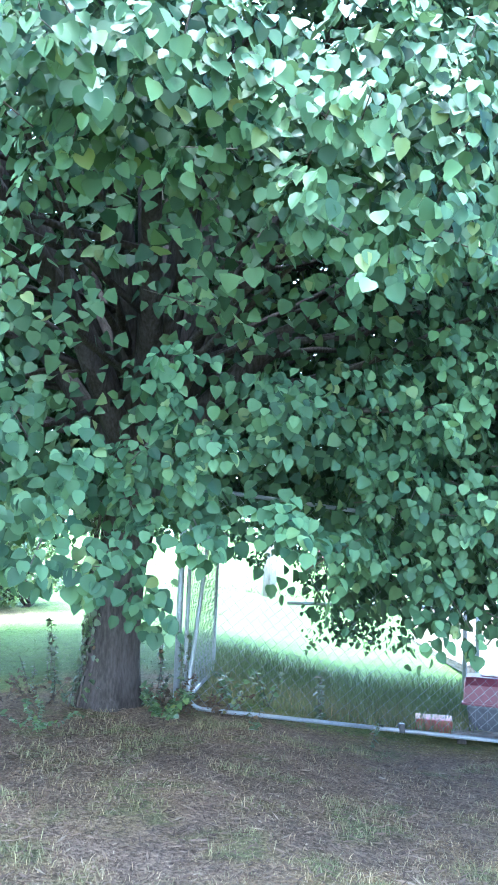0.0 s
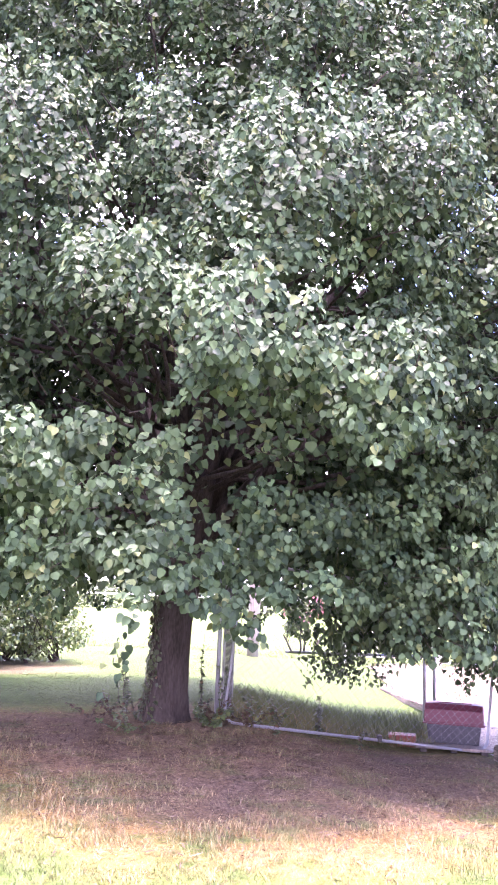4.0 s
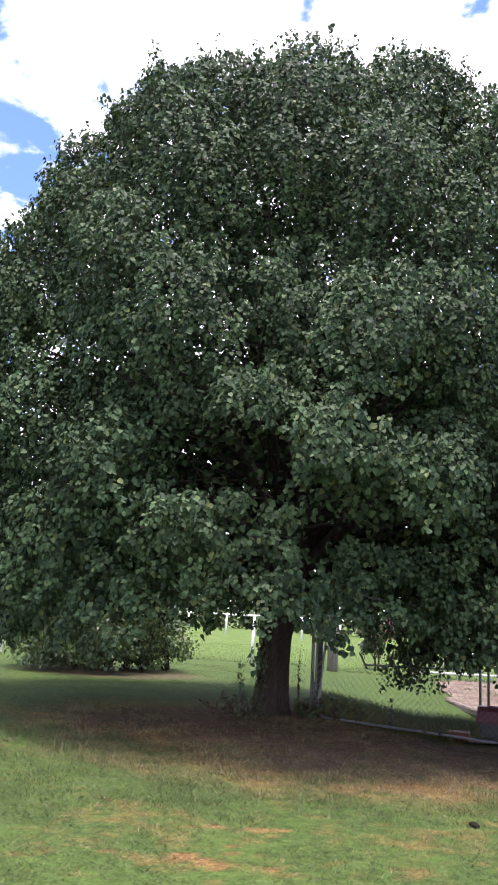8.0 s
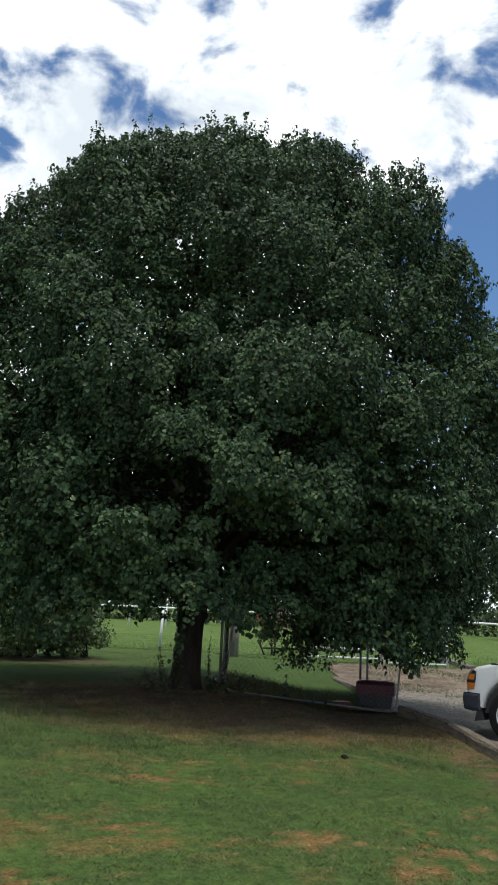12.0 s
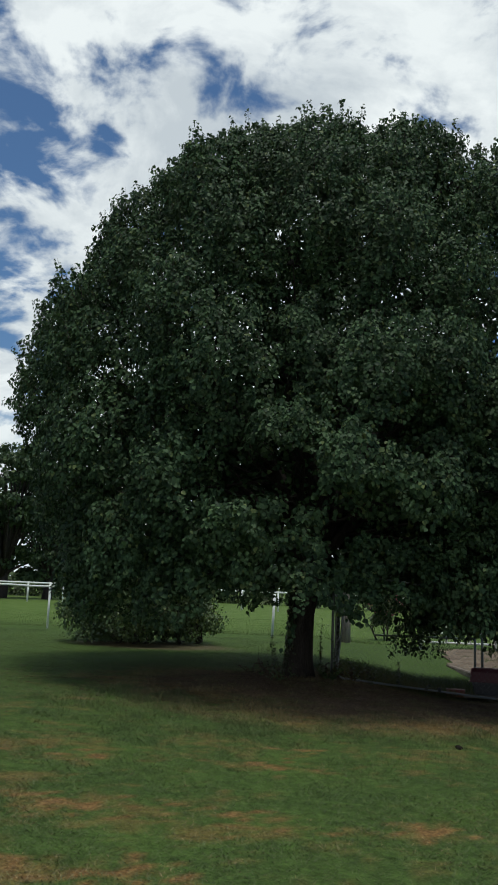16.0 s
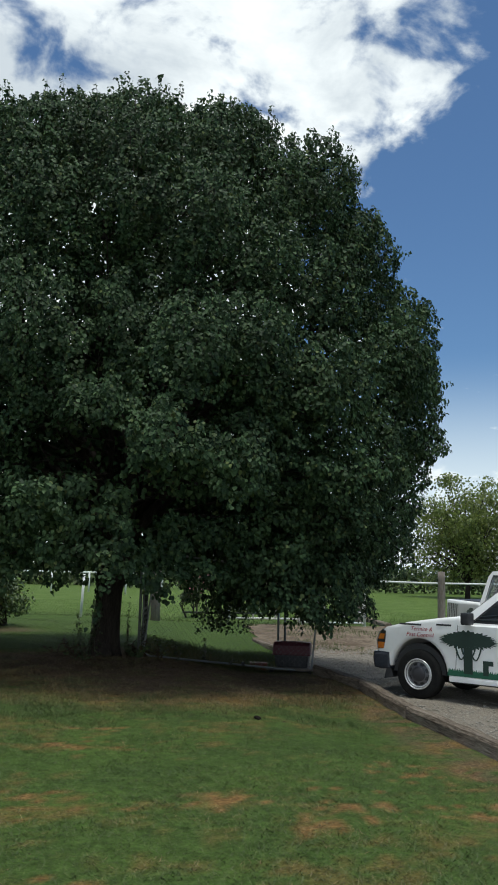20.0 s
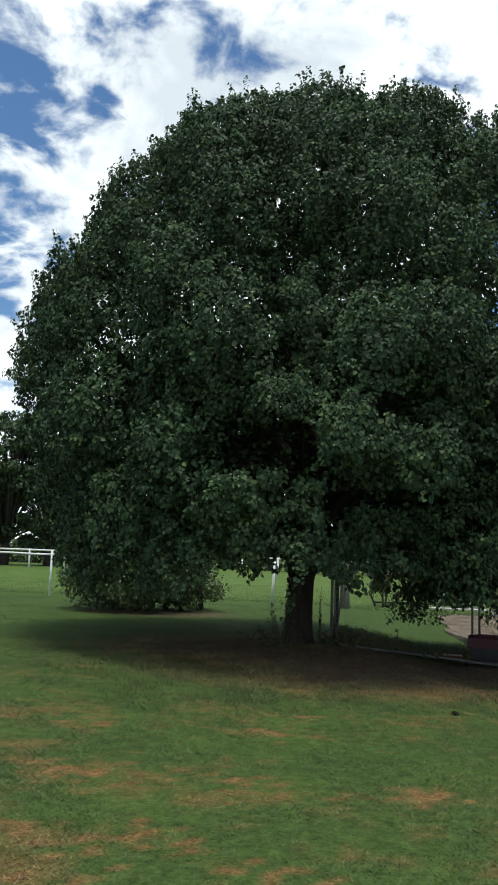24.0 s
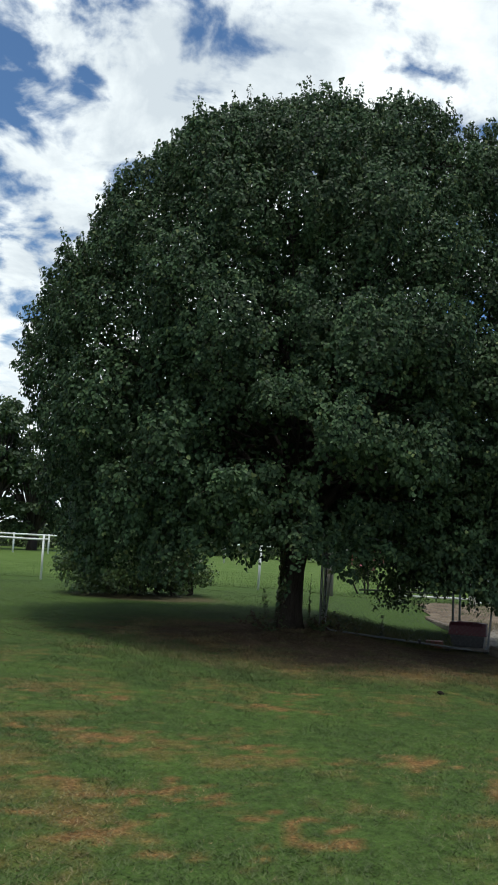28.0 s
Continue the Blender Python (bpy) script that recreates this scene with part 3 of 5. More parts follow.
# boughs and recesses of the crown: azimuth from the front (towards -y) in degrees, height, spread, metres out or in
LOBES = [(46, 0.9, 0.5, 0.35), (-14, 2.3, 0.5, 0.2), (-33, 2.4, 0.8, 0.2), (3, 3.0, 0.45, 0.35), (14, 4.9, 0.7, 0.3), (10, 2.75, 0.35, 0.25), (15, 3.6, 0.35, -0.3), (27, 4.0, 0.6, 0.3),
         (-8, 4.9, 0.4, -0.35), (-22, 3.7, 0.5, -0.3), (-34, 5.3, 0.5, 0.2), (-5, 6.2, 0.5, -0.3), (-42, 4.3, 0.4, -0.3), (66, 3.55, 0.22, 0.6), (66, 6.4, 0.3, -0.25), (66, 6.0, 0.25, 0.2),
         (25, 7.8, 0.4, -0.4), (74, 8.0, 0.4, -0.3), (24, 6.3, 0.5, 0.25), (12, 2.1, 0.4, -0.5), (20, 1.8, 0.6, -0.6), (29, 2.3, 0.5, -0.45), (-40, 8.4, 0.9, 0.3), (48, 8.5, 0.8, 0.35), (52, 9.35, 0.55, 0.35)]
# openings into the shaded inside: azimuth, height, half-width, half-height
HOLLOWS = [(-21, 3.02, 0.50, 0.34), (-14, 3.08, 0.58, 0.46), (-8, 2.98, 0.36, 0.42), (3, 2.32, 0.32, 0.16), (11, 2.30, 0.36, 0.13), (20, 2.38, 0.42, 0.12), (19, 1.68, 0.26, 0.10), (14, 3.75, 0.14, 0.11), (8, 3.75, 0.12, 0.1),
           (-1, 2.0, 0.12, 0.22), (-12, 4.3, 0.12, 0.26), (-27, 5.15, 0.16, 0.14), (2, 5.75, 0.14, 0.22), (-4, 5.6, 0.10, 0.2), (-6, 7.5, 0.13, 0.14), (29, 7.9, 0.2, 0.2), (33, 3.2, 0.3, 0.1)]


def open_at(az, z, grow=1.0, rim=True):
    """Whether a place on the skin lies in one of the openings."""
    hit = np.zeros(len(z), bool)
    for a, hz, hw, hh in HOLLOWS:
        da = (az - radians(a) + math.pi) % (2 * math.pi) - math.pi
        hit |= np.hypot(da * 4.5 / (hw * grow + 0.05 * rim), (z - hz) / (hh * grow + 0.05 * rim)) < 1
    return hit


def crown_radius(az, z):
    """Distance of the crown's smooth skin from its axis."""
    c, s = np.cos(az), np.sin(az)
    side = np.where(s < 0, np.interp(z, Z_TAB, R_WEST), np.interp(z, Z_TAB, R_EAST))
    front = np.interp(z, Z_TAB, R_FRONT) * np.where(c < 0, 0.9, 1.0)
    r = front * c * c + side * s * s
    for a, lz, sp, amp in LOBES:
        da = (az - radians(a) + math.pi) % (2 * math.pi) - math.pi
        r = r + amp * np.exp(-((da * 4.5) ** 2 + (z - lz) ** 2) / (2 * sp * sp))
    return r


def skirt(az):
    """Lowest height of the foliage round the tree: it hangs lowest at the drive side and behind."""
    return np.interp(np.degrees(az), [-180, -120, -80, -50, -30, -19, -14, -8, -4, -1, 3, 7, 10, 13, 19, 23, 30, 37, 50, 60, 75, 100, 130, 180],
                     [1.2, 1.1, 1.0, 0.95, 1.0, 1.08, 1.46, 1.42, 1.16, 1.14, 1.02, 1.12, 1.36, 1.38, 1.32, 1.15, 0.9, 0.72, 0.64, 0.64, 0.8, 0.5, 0.6, 1.2])


def on_skin(az, z, r):
    return np.stack([CX + r * np.sin(az), CY - r * np.cos(az), z], 1)


def skin_normal(az, z):
    slope = (crown_radius(az, z - 0.25) - crown_radius(az, z + 0.25)) / 0.5
    o = np.stack([np.sin(az), -np.cos(az), np.clip(slope, -0.8, 2.5)], 1)
    return o / np.linalg.norm(o, axis=1, keepdims=True)


def unit(v):
    return v / (np.linalg.norm(v, axis=1, keepdims=True) + 1e-9)


def thin(points, gap):
    """Indices of points that keep a distance from one another."""
    free, chosen = np.ones(len(points), bool), []
    for i in range(len(points)):
        if free[i]:
            chosen.append(i)
            free &= np.sum((points - points[i]) ** 2, axis=1) > gap[i] ** 2
    return np.array(chosen)


def crown_places(rng, n):
    """Places spread evenly over the crown's skin: azimuth and height."""
    az, z = rng.random(3 * n) * 2 * math.pi - math.pi, 0.4 + 9.75 * rng.random(3 * n)
    r = crown_radius(az, z)
    area = r * np.sqrt(1 + ((crown_radius(az, z + 0.2) - crown_radius(az, z - 0.2)) / 0.4) ** 2)
    k = np.where(rng.random(3 * n) < area / 7.5)[0][:n]
    return az[k], z[k]


def build_pear():
    rng = np.random.default_rng(7)
    tree = empty("pear_tree")
    tagged(tree, "large round-crowned pear tree in full dark green leaf", "tree")
    # trunk with root flare
    bm = bmesh.new()
    path = [(-0.09, 0.24, -0.16), (-0.09, 0.24, -0.04), (-0.085, 0.24, 0.08), (-0.075, 0.25, 0.32), (-0.06, 0.25, 0.7), (-0.04, 0.26, 1.1), (0.02, 0.27, 1.5), (0.10, 0.28, 1.9), (0.16, 0.3, 2.3), (0.20, 0.35, 3.0), (0.22, 0.4, 4.0)]
    rad = [0.37, 0.30, 0.255, 0.228, 0.214, 0.210, 0.225, 0.255, 0.23, 0.18, 0.11]
    rings = add_tube(bm, path, rad, 28)
    for k, ring in enumerate(rings):
        for i, v in enumerate(ring):
            a = 2 * math.pi * i / 28
            f = max(0, 1 - k / 4)
            c = Vector(path[k])
            g = 1 + 0.16 * f * math.cos(5 * a + 0.7) + 0.05 * math.sin(3 * a + k * 0.5) + 0.03 * noise.noise(v.co * 6)
            v.co = c + (v.co - c) * g
    bmesh.ops.subdivide_edges(bm, edges=bm.edges[:], cuts=1, use_grid_fill=True)
    part("trunk", bm, M_BARK, tree, "grey-brown furrowed bark trunk", True)
    # limbs that fan out and up into the crown
    for i in range(18):
        az = 2 * math.pi * (i + 0.3 * rng.random()) / 18
        z1 = (4.2, 6.6, 8.6, 5.2)[i % 4] + rng.random()
        r1 = 0.74 * float(crown_radius(np.array([az]), np.array([z1]))[0])
        a = Vector((0.10 + 0.1 * math.sin(az), 0.28 - 0.1 * math.cos(az), 1.75 + 0.6 * rng.random()))
        e = Vector((CX + r1 * math.sin(az), CY - r1 * math.cos(az), z1))
        c = a.lerp(e, 0.5) + Vector((0, 0, 0.5 + 0.5 * rng.random())) - Vector((math.sin(az), -math.cos(az), 0)) * 0.5
        pts = [((1 - u) ** 2) * a + 2 * u * (1 - u) * c + u * u * e + Vector(rng.normal(0, 0.05, 3)) * u for u in np.linspace(0, 1, 9).tolist()]
        bm = bmesh.new()
        add_tube(bm, [Vector(w) for w in pts], [0.115 * (1 - u) + 0.016 for u in np.linspace(0, 1, 9).tolist()], 8)
        for j in range(8):
            s = pts[1 + j % 7]
            b2 = az + rng.normal(0, 0.5)
            zz = s.z + rng.normal(0.9, 0.9)
            rr = 0.9 * float(crown_radius(np.array([b2]), np.array([zz]))[0])
            t = Vector((CX + rr * math.sin(b2), CY - rr * math.cos(b2), max(1.3, zz)))
            q = [s.lerp(t, u) + Vector(rng.normal(0, 0.08, 3)) * (u * (1 - u) * 4) for u in np.linspace(0, 1, 6).tolist()]
            add_tube(bm, q, [0.03 * (1 - u) + 0.005 for u in np.linspace(0, 1, 6).tolist()], 5)
        part("limb", bm, M_BARK, tree, "", True)
    # boughs: rounded plumes whose meeting lines lie back in the shade
    rng_b = np.random.default_rng(12)
    pa, pz = crown_places(rng_b, 5000)
    plume = on_skin(pa, pz, crown_radius(pa, pz))
    k = thin(plume * (1, 1, 0.8), np.full(len(pz), PLUME_GAP))
    pa, pz, plume = pa[k], pz[k], plume[k]
    push = (0.46 - 0.26 * S(4.5, 7.5, pz) * S(0.9, 0.5, np.cos(pa))) * (1 - 0.85 * S(6.5, 8.3, pz)) * (rng_b.random(len(pz)) - 0.5)

    def domed(az, z):
        """Skin with the plumes' relief: place, direction outwards, and how deep it lies."""
        n0 = skin_normal(az, z)
        p = on_skin(az, z, crown_radius(az, z))
        d2 = np.stack([np.sum(((p - c) * (1, 1, 0.8)) ** 2, axis=1) for c in plume], 1)
        near = np.argmin(d2, 1)
        u = np.sqrt(d2[np.arange(len(z)), near]) / (0.62 * PLUME_GAP)
        ragged = 0.4 * (fbm(p * 1.9, 43, 2) - 0.5)
        depth = CREASE * (1 - 0.45 * S(0.9, 0.4, np.cos(az))) * (1 - 0.6 * S(6.8, 8.6, z)) * np.clip(u, 0, 1.35) ** 2 - push[near] - ragged
        away = p - plume[near]
        away -= n0 * np.sum(away * n0, axis=1, keepdims=True)
        o = unit(n0 + 0.75 * away / PLUME_GAP + (0, 0, 0.12))
        return p - n0 * depth[:, None], o, u

    # leafy shoots all over the plumes, upright above, spreading and drooping below
    def shoots(az, z, length, inset, count, spread=1.0, rise=0.0):
        p, o, u = domed(az, z)
        lift = S(1.4, 4.5, p[:, 2])
        d = unit(0.62 * o + np.stack([0 * lift, 0 * lift, -0.12 + (0.85 + rise) * lift], 1) + rng.normal(0, 0.22, o.shape))
        L = length * (0.55 + 0.9 * rng.random(len(z)))
        base = p - o * (inset * (0.7 + 0.6 * rng.random(len(z))))[:, None]
        m = len(z)
        j = np.repeat(np.arange(m), count)
        t = (np.tile(np.arange(count), m) + rng.random(m * count)) / count
        e = rng.normal(0, 1, (m * count, 3)) + 0.7 * o[j]
        e = unit(e - d[j] * np.sum(e * d[j], axis=1, keepdims=True))
        arm = spread * (0.10 - 0.065 * t) * (0.5 + 0.8 * rng.random(m * count))
        sag = np.stack([0 * t, 0 * t, -0.10 * L[j] * t * t], 1)
        q = base[j] + d[j] * (t * L[j])[:, None] + e * arm[:, None] + sag
        tip = 0.55 * e + 0.15 * d[j] + (0, 0, -0.85) + rng.normal(0, 0.30, e.shape)
        face = 0.35 * e + 0.75 * o[j] + (0, 0, 0.40) + rng.normal(0, 0.26, e.shape)
        return q, tip, face, base, d, L

    az, z = crown_places(rng, 26000)
    p, o, u = domed(az, z)
    k = thin(p, 0.12 + 0.09 * rng.random(len(z)))
    az, z, p, u = az[k], z[k], p[k], u[k]
    keep = ~open_at(az, z) & ((np.cos(az) > -0.35) | (rng.random(len(z)) < 0.6)) & (p[:, 2] > skirt(az) + 0.16 * rng.random(len(z))) & (rng.random(len(z)) > 0.45 * S(0.75, 1.25, u))
    az, z = az[keep], z[keep]
    Q, T, F, base, grow, reach = shoots(az, z, 0.28, 0.06, 37, 1.2)
    # longer leaders that break the outline
    al, zl = crown_places(rng, 1800)
    keep = (zl > 4.0) & ~open_at(al, zl) & (rng.random(len(zl)) < S(3.5, 8.5, zl))
    q1, t1, f1, b1, d1, l1 = shoots(al[keep], zl[keep], 0.46, 0.10, 26, 0.8, 0.4)
    # a layer behind, seen between the plumes
    ab, zb = crown_places(rng, 11000)
    keep = ~open_at(ab, zb, 1.05) & (zb > skirt(ab) + 0.3) & ((np.cos(ab) > -0.2) | (rng.random(len(zb)) < 0.55))
    q2, t2, f2, b2, d2, l2 = shoots(ab[keep], zb[keep], 0.40, 0.55, 12, 1.6)
    # a low bough that hangs on the kennel's side
    w = np.linspace(0, 1, 260)
    hangs = np.stack([2.7 - 0.55 * w, 0.9 + 1.2 * w, 2.0 - 1.60 * w ** 1.2], 1) + rng.normal(0, 0.24, (260, 3))
    q3, t3, f3 = spray(hangs, np.tile((0.3, -0.5, -0.3), (260, 1)), rng, 12, 0.28)
    # strings of leaves that dangle from the skirt
    low = np.where((base[:, 2] < skirt(np.arctan2(base[:, 0] - CX, CY - base[:, 1])) + 0.3) & (base[:, 1] < 0))[0]
    hang = np.concatenate([base[rng.permutation(low)[:16]] - (0, 0, 0.05), [(-0.33, -3.62, 1.14), (-0.36, -3.64, 1.08)]])
    q4, t4, f4 = spray(hang, np.tile((0.0, -0.15, -1.0), (len(hang), 1)), rng, 10, 0.26, -0.2)
    sizes = [LEAF * np.ones(len(Q)), LEAF * np.ones(len(q1)), 1.15 * LEAF * np.ones(len(q2)), 0.85 * LEAF * np.ones(len(q3)), LEAF * np.ones(len(q4))]
    q, tip, face = np.concatenate([Q, q1, q2, q3, q4]), np.concatenate([T, t1, t2, t3, t4]), np.concatenate([F, f1, f2, f3, f4])
    size = np.concatenate(sizes) * (0.68 + 0.55 * rng.random(len(q)))
    # nothing grows across the openings
    aq = np.arctan2(q[:, 0] - CX, CY - q[:, 1])
    dq = crown_radius(aq, q[:, 2]) - np.hypot(q[:, 0] - CX, q[:, 1] - CY)
    ok = ~((dq < 2.0) & open_at(aq, q[:, 2] - 0.12 * dq, 0.95, False)) & (q[:, 2] > 0.3)
    q, tip, face, size = q[ok], tip[ok], face[ok], size[ok]
    # single leaves nearest the start of the walk
    near = np.where((q[:, 1] < -4.2) & (q[:, 2] < 3.3) & (q[:, 2] > 1.0) & (q[:, 0] > -1.5) & (q[:, 0] < 2.6))[0]
    pick = rng.permutation(near)[:300]
    mask = np.ones(len(q), bool)
    mask[pick] = False
    close = mask & (q[:, 1] < -2.0) & (q[:, 2] < 5.0)
    for nm, sel, plain in (("crown", mask & ~close, True), ("crown_skirt", close, False)):
        ob = leaf_cloud(nm, q[sel], tip[sel], face[sel], size[sel], M_LEAF, tree, plain=plain)
        tagged(ob, "dense dark green heart-shaped leaves", kind="stuff")
    # inner leaves, deep in the shade
    m = 88000
    a3 = rng.random(m) * 6.283
    z3 = 1.5 + 8.1 * rng.random(m)
    a3[:9000], z3[:9000] = 0.8 + 1.2 * rng.random(9000), 0.9 + 2.6 * rng.random(9000)
    r3 = (crown_radius(a3, z3) - 1.0) * (0.45 + 0.55 * rng.random(m) ** 0.6)
    ok = (r3 > 0.3) & (fbm(np.stack([a3 * 3, z3], 1) * 0.9, 77, 2) > 0.30)
    ok &= ~(open_at(a3, z3, 1.1) & (r3 > crown_radius(a3, z3) - 1.9))
    a3, z3, r3 = a3[ok], z3[ok], r3[ok]
    d3 = np.stack([np.sin(a3), -np.cos(a3), np.full(len(a3), 0.3)], 1)
    q3 = np.stack([CX + r3 * d3[:, 0], CY + r3 * d3[:, 1], z3], 1)
    # the far side of the crown, which closes the view through the openings
    q3[-32000:] = np.stack([-4.2 + 8.6 * rng.random(32000), 0.9 + 2.4 * rng.random(32000), 1.7 + 3.9 * rng.random(32000)], 1)
    ib = leaf_cloud("inner_leaves", q3, d3 * 0.4 + (0, 0, -0.7) + rng.normal(0, 0.5, d3.shape), d3 + rng.normal(0, 0.4, d3.shape), np.where(q3[:, 1] < -1.5, 0.082, 0.108) * (0.7 + 0.5 * rng.random(len(a3))), M_LEAF, tree)
    tagged(ib, "shaded inner leaves", kind="stuff")
    # single leaves
    shapes = []
    for k in range(4):
        sv, sf = leaf_shape(0.22, 0.12, k)
        me = bpy.data.meshes.new("leaf")
        me.from_pydata([tuple(v) for v in sv], [], sf)
        me.materials.append(M_LEAF_ONE)
        for f in me.polygons:
            f.use_smooth = True
        shapes.append(me)
    sx, t, f = frames_from(tip[pick], face[pick])
    for i, idx in enumerate(pick):
        lf = new("leaf", shapes[i % 4])
        lf.parent = tree
        s = size[idx]
        lf.matrix_local = Matrix(((sx[i, 0] * s, t[i, 0] * s, f[i, 0] * s, q[idx, 0]), (sx[i, 1] * s, t[i, 1] * s, f[i, 1] * s, q[idx, 1]), (sx[i, 2] * s, t[i, 2] * s, f[i, 2] * s, q[idx, 2]), (0, 0, 0, 1)))
    # twigs that carry the shoots
    B, D, R = np.concatenate([base, b1]), np.concatenate([grow, d1]), np.concatenate([reach, l1])
    pickt = np.concatenate([rng.permutation(len(base))[:2000], len(base) + np.arange(len(b1))])
    tips = B + D * (0.9 * R)[:, None]
    v, fl = [], []
    ring = np.array([(1, 0), (-0.5, 0.87), (-0.5, -0.87)])
    ex = unit(np.cross(D, (0.31, 0.52, 0.8)))
    ey = np.cross(D, ex)
    for c, rr in ((B - D * 0.12, 0.0045), (B, 0.004), (tips, 0.002)):
        v.append(c[pickt][:, None] + rr * (ring[None, :, :1] * ex[pickt][:, None] + ring[None, :, 1:] * ey[pickt][:, None]))
    v = np.concatenate(v, 1)
    o9 = 9 * np.arange(len(v))[:, None]
    for a in (0, 3):
        for k in range(3):
            n2 = (k + 1) % 3
            fl.append(np.concatenate([o9 + a + k, o9 + a + n2, o9 + a + 3 + n2, o9 + a + 3 + k], 1))
    fl = np.concatenate(fl)
    tw = raw_mesh("twig_growth", v.reshape(-1, 3), fl.ravel(), np.full(len(fl), 4), M_TWIG, tree)
    tagged(tw, "thin brown twigs", kind="stuff")
    return tree


PLUME_GAP, CREASE, LEAF = 1.1, 0.55, 0.057
build_pear()


# ---- drive, kerb and dirt ----
M_DIRT = mat("packed_dirt", (0.10, 0.070, 0.045), 0.95, 0, (0.22, 0.172, 0.122), 1.6, 0.8, 40, 0.2, spread=0.35)
M_MAROON = mat("maroon_plastic", (0.085, 0.014, 0.024), 0.5, 0, (0.115, 0.022, 0.034), 4, 0.05)
M_CHARCOAL = mat("charcoal_plastic", (0.022, 0.024, 0.03), 0.55, 0, (0.045, 0.045, 0.05), 6, 0.05)
M_RED = mat("red_plastic", (0.24, 0.03, 0.03), 0.5, 0, (0.32, 0.05, 0.04), 5)
M_PALE = mat("grey_board", (0.30, 0.29, 0.27), 0.9, 0, (0.45, 0.44, 0.41), 5, 0.4)
M_BLACK = mat("black_metal", (0.02, 0.02, 0.022), 0.5, 0.2, (0.05, 0.045, 0.04), 5)
M_PINK = mat("pink_blossom", (0.55, 0.12, 0.18), 0.7, 0, (0.70, 0.28, 0.33), 6)


def sheet(name, xs, ys, inside, dz, material):
    """A patch of ground cover that follows the ground, where inside() holds."""
    X, Y = np.meshgrid(xs, ys)
    x, y = X.ravel(), Y.ravel()
    z = gz(x, y) + dz + 0.03 * (fbm(np.stack([x, y], 1) * 1.7, 61) - 0.5)
    nx, ny = len(xs), len(ys)
    i = (np.arange(ny - 1)[:, None] * nx + np.arange(nx - 1)[None, :]).ravel()
    cx, cy = x[i] + (xs[1] - xs[0]) / 2, y[i] + (ys[1] - ys[0]) / 2
    i = i[inside(cx, cy)]
    f = np.stack([i, i + 1, i + 1 + nx, i + nx], 1)
    used, inv = np.unique(f.ravel(), return_inverse=True)
    return raw_mesh(name, np.stack([x, y, z], 1)[used], inv, np.full(len(f), 4), material, smooth=True)


KERB = [(3.72, -0.15), (3.84, -2.42), (3.60, -5.0), (3.62, -7.45), (3.95, -9.9), (4.4, -12.2)]


def left_edge(y):
    return np.interp(y, [-12.2, -9.9, -7.45, -5, -2.42, -0.15, 2.5, 5.1, 7.1, 11], [4.4, 3.95, 3.62, 3.6, 3.84, 3.8, 4.05, 4.25, 4.05, 4.5]) + 0.02


road = sheet("drive", np.arange(3.4, 16, 0.14), np.arange(-14, 6.2, 0.14),
             lambda x, y: (x > left_edge(y)) & (y < 5.0 + 0.9 * fbm(np.stack([x, y], 1) * 0.9, 71)), 0.03, M_GRAVEL)
tagged(road, "grey gravel drive edged with old timbers", "drive", kind="structure")
dirt = sheet("dirt_track", np.arange(3.6, 14, 0.2), np.arange(4.4, 13.0, 0.2),
             lambda x, y: (x > left_edge(y)) & (y < 10.6 + 1.6 * fbm(np.stack([x, y], 1) * 0.7, 73)) & (x < 11.5 + fbm(np.stack([x, y], 1), 75)), 0.03, M_DIRT)
tagged(dirt, "bare reddish-brown dirt beyond the gravel", "dirt", kind="structure")


def build_stones():
    """Loose stones on the drive."""
    rng = np.random.default_rng(21)
    n = 14000
    y = -9 + 15 * rng.random(n) ** 1.0
    x = left_edge(y) + 0.12 + 5.5 * rng.random(n) ** 1.3
    s = 0.008 + 0.02 * rng.random(n) ** 2
    oct_v = np.array([(1, 0, 0), (0, 1, 0), (-1, 0, 0), (0, -1, 0), (0, 0, 0.75), (0, 0, -0.5)], float)
    oct_f = np.array([(0, 1, 4), (1, 2, 4), (2, 3, 4), (3, 0, 4), (1, 0, 5), (2, 1, 5), (3, 2, 5), (0, 3, 5)])
    a = rng.random(n) * 6.283
    c, sn = np.cos(a), np.sin(a)
    jit = 1 + 0.7 * (rng.random((n, 6, 3)) - 0.5)
    v = oct_v[None] * jit * s[:, None, None]
    v = np.stack([v[..., 0] * c[:, None] - v[..., 1] * sn[:, None], v[..., 0] * sn[:, None] + v[..., 1] * c[:, None], v[..., 2] * 0.7], -1)
    v += np.stack([x, y, gz(x, y) + 0.034], 1)[:, None, :]
    f = (np.arange(n)[:, None] * 6 + oct_f.ravel()[None]).ravel()
    ob = raw_mesh("gravel", v.reshape(-1, 3), f, np.full(n * 8, 3), M_STONE)
    tagged(ob, "loose pale grey gravel stones", "gravel", kind="stuff")


build_stones()


def verge(rng, n):
    x, y = 4.4 + 6.5 * rng.random(n), 4.2 + 7.5 * rng.random(n)
    g = fbm(np.stack([x, y], 1) * 1.1, 67) > 0.53
    return x[g], y[g]


grass_field("verge_grass", 16000, verge, 0.09, 0.010, "patchy grass growing on the dirt track", 6, 0.6)


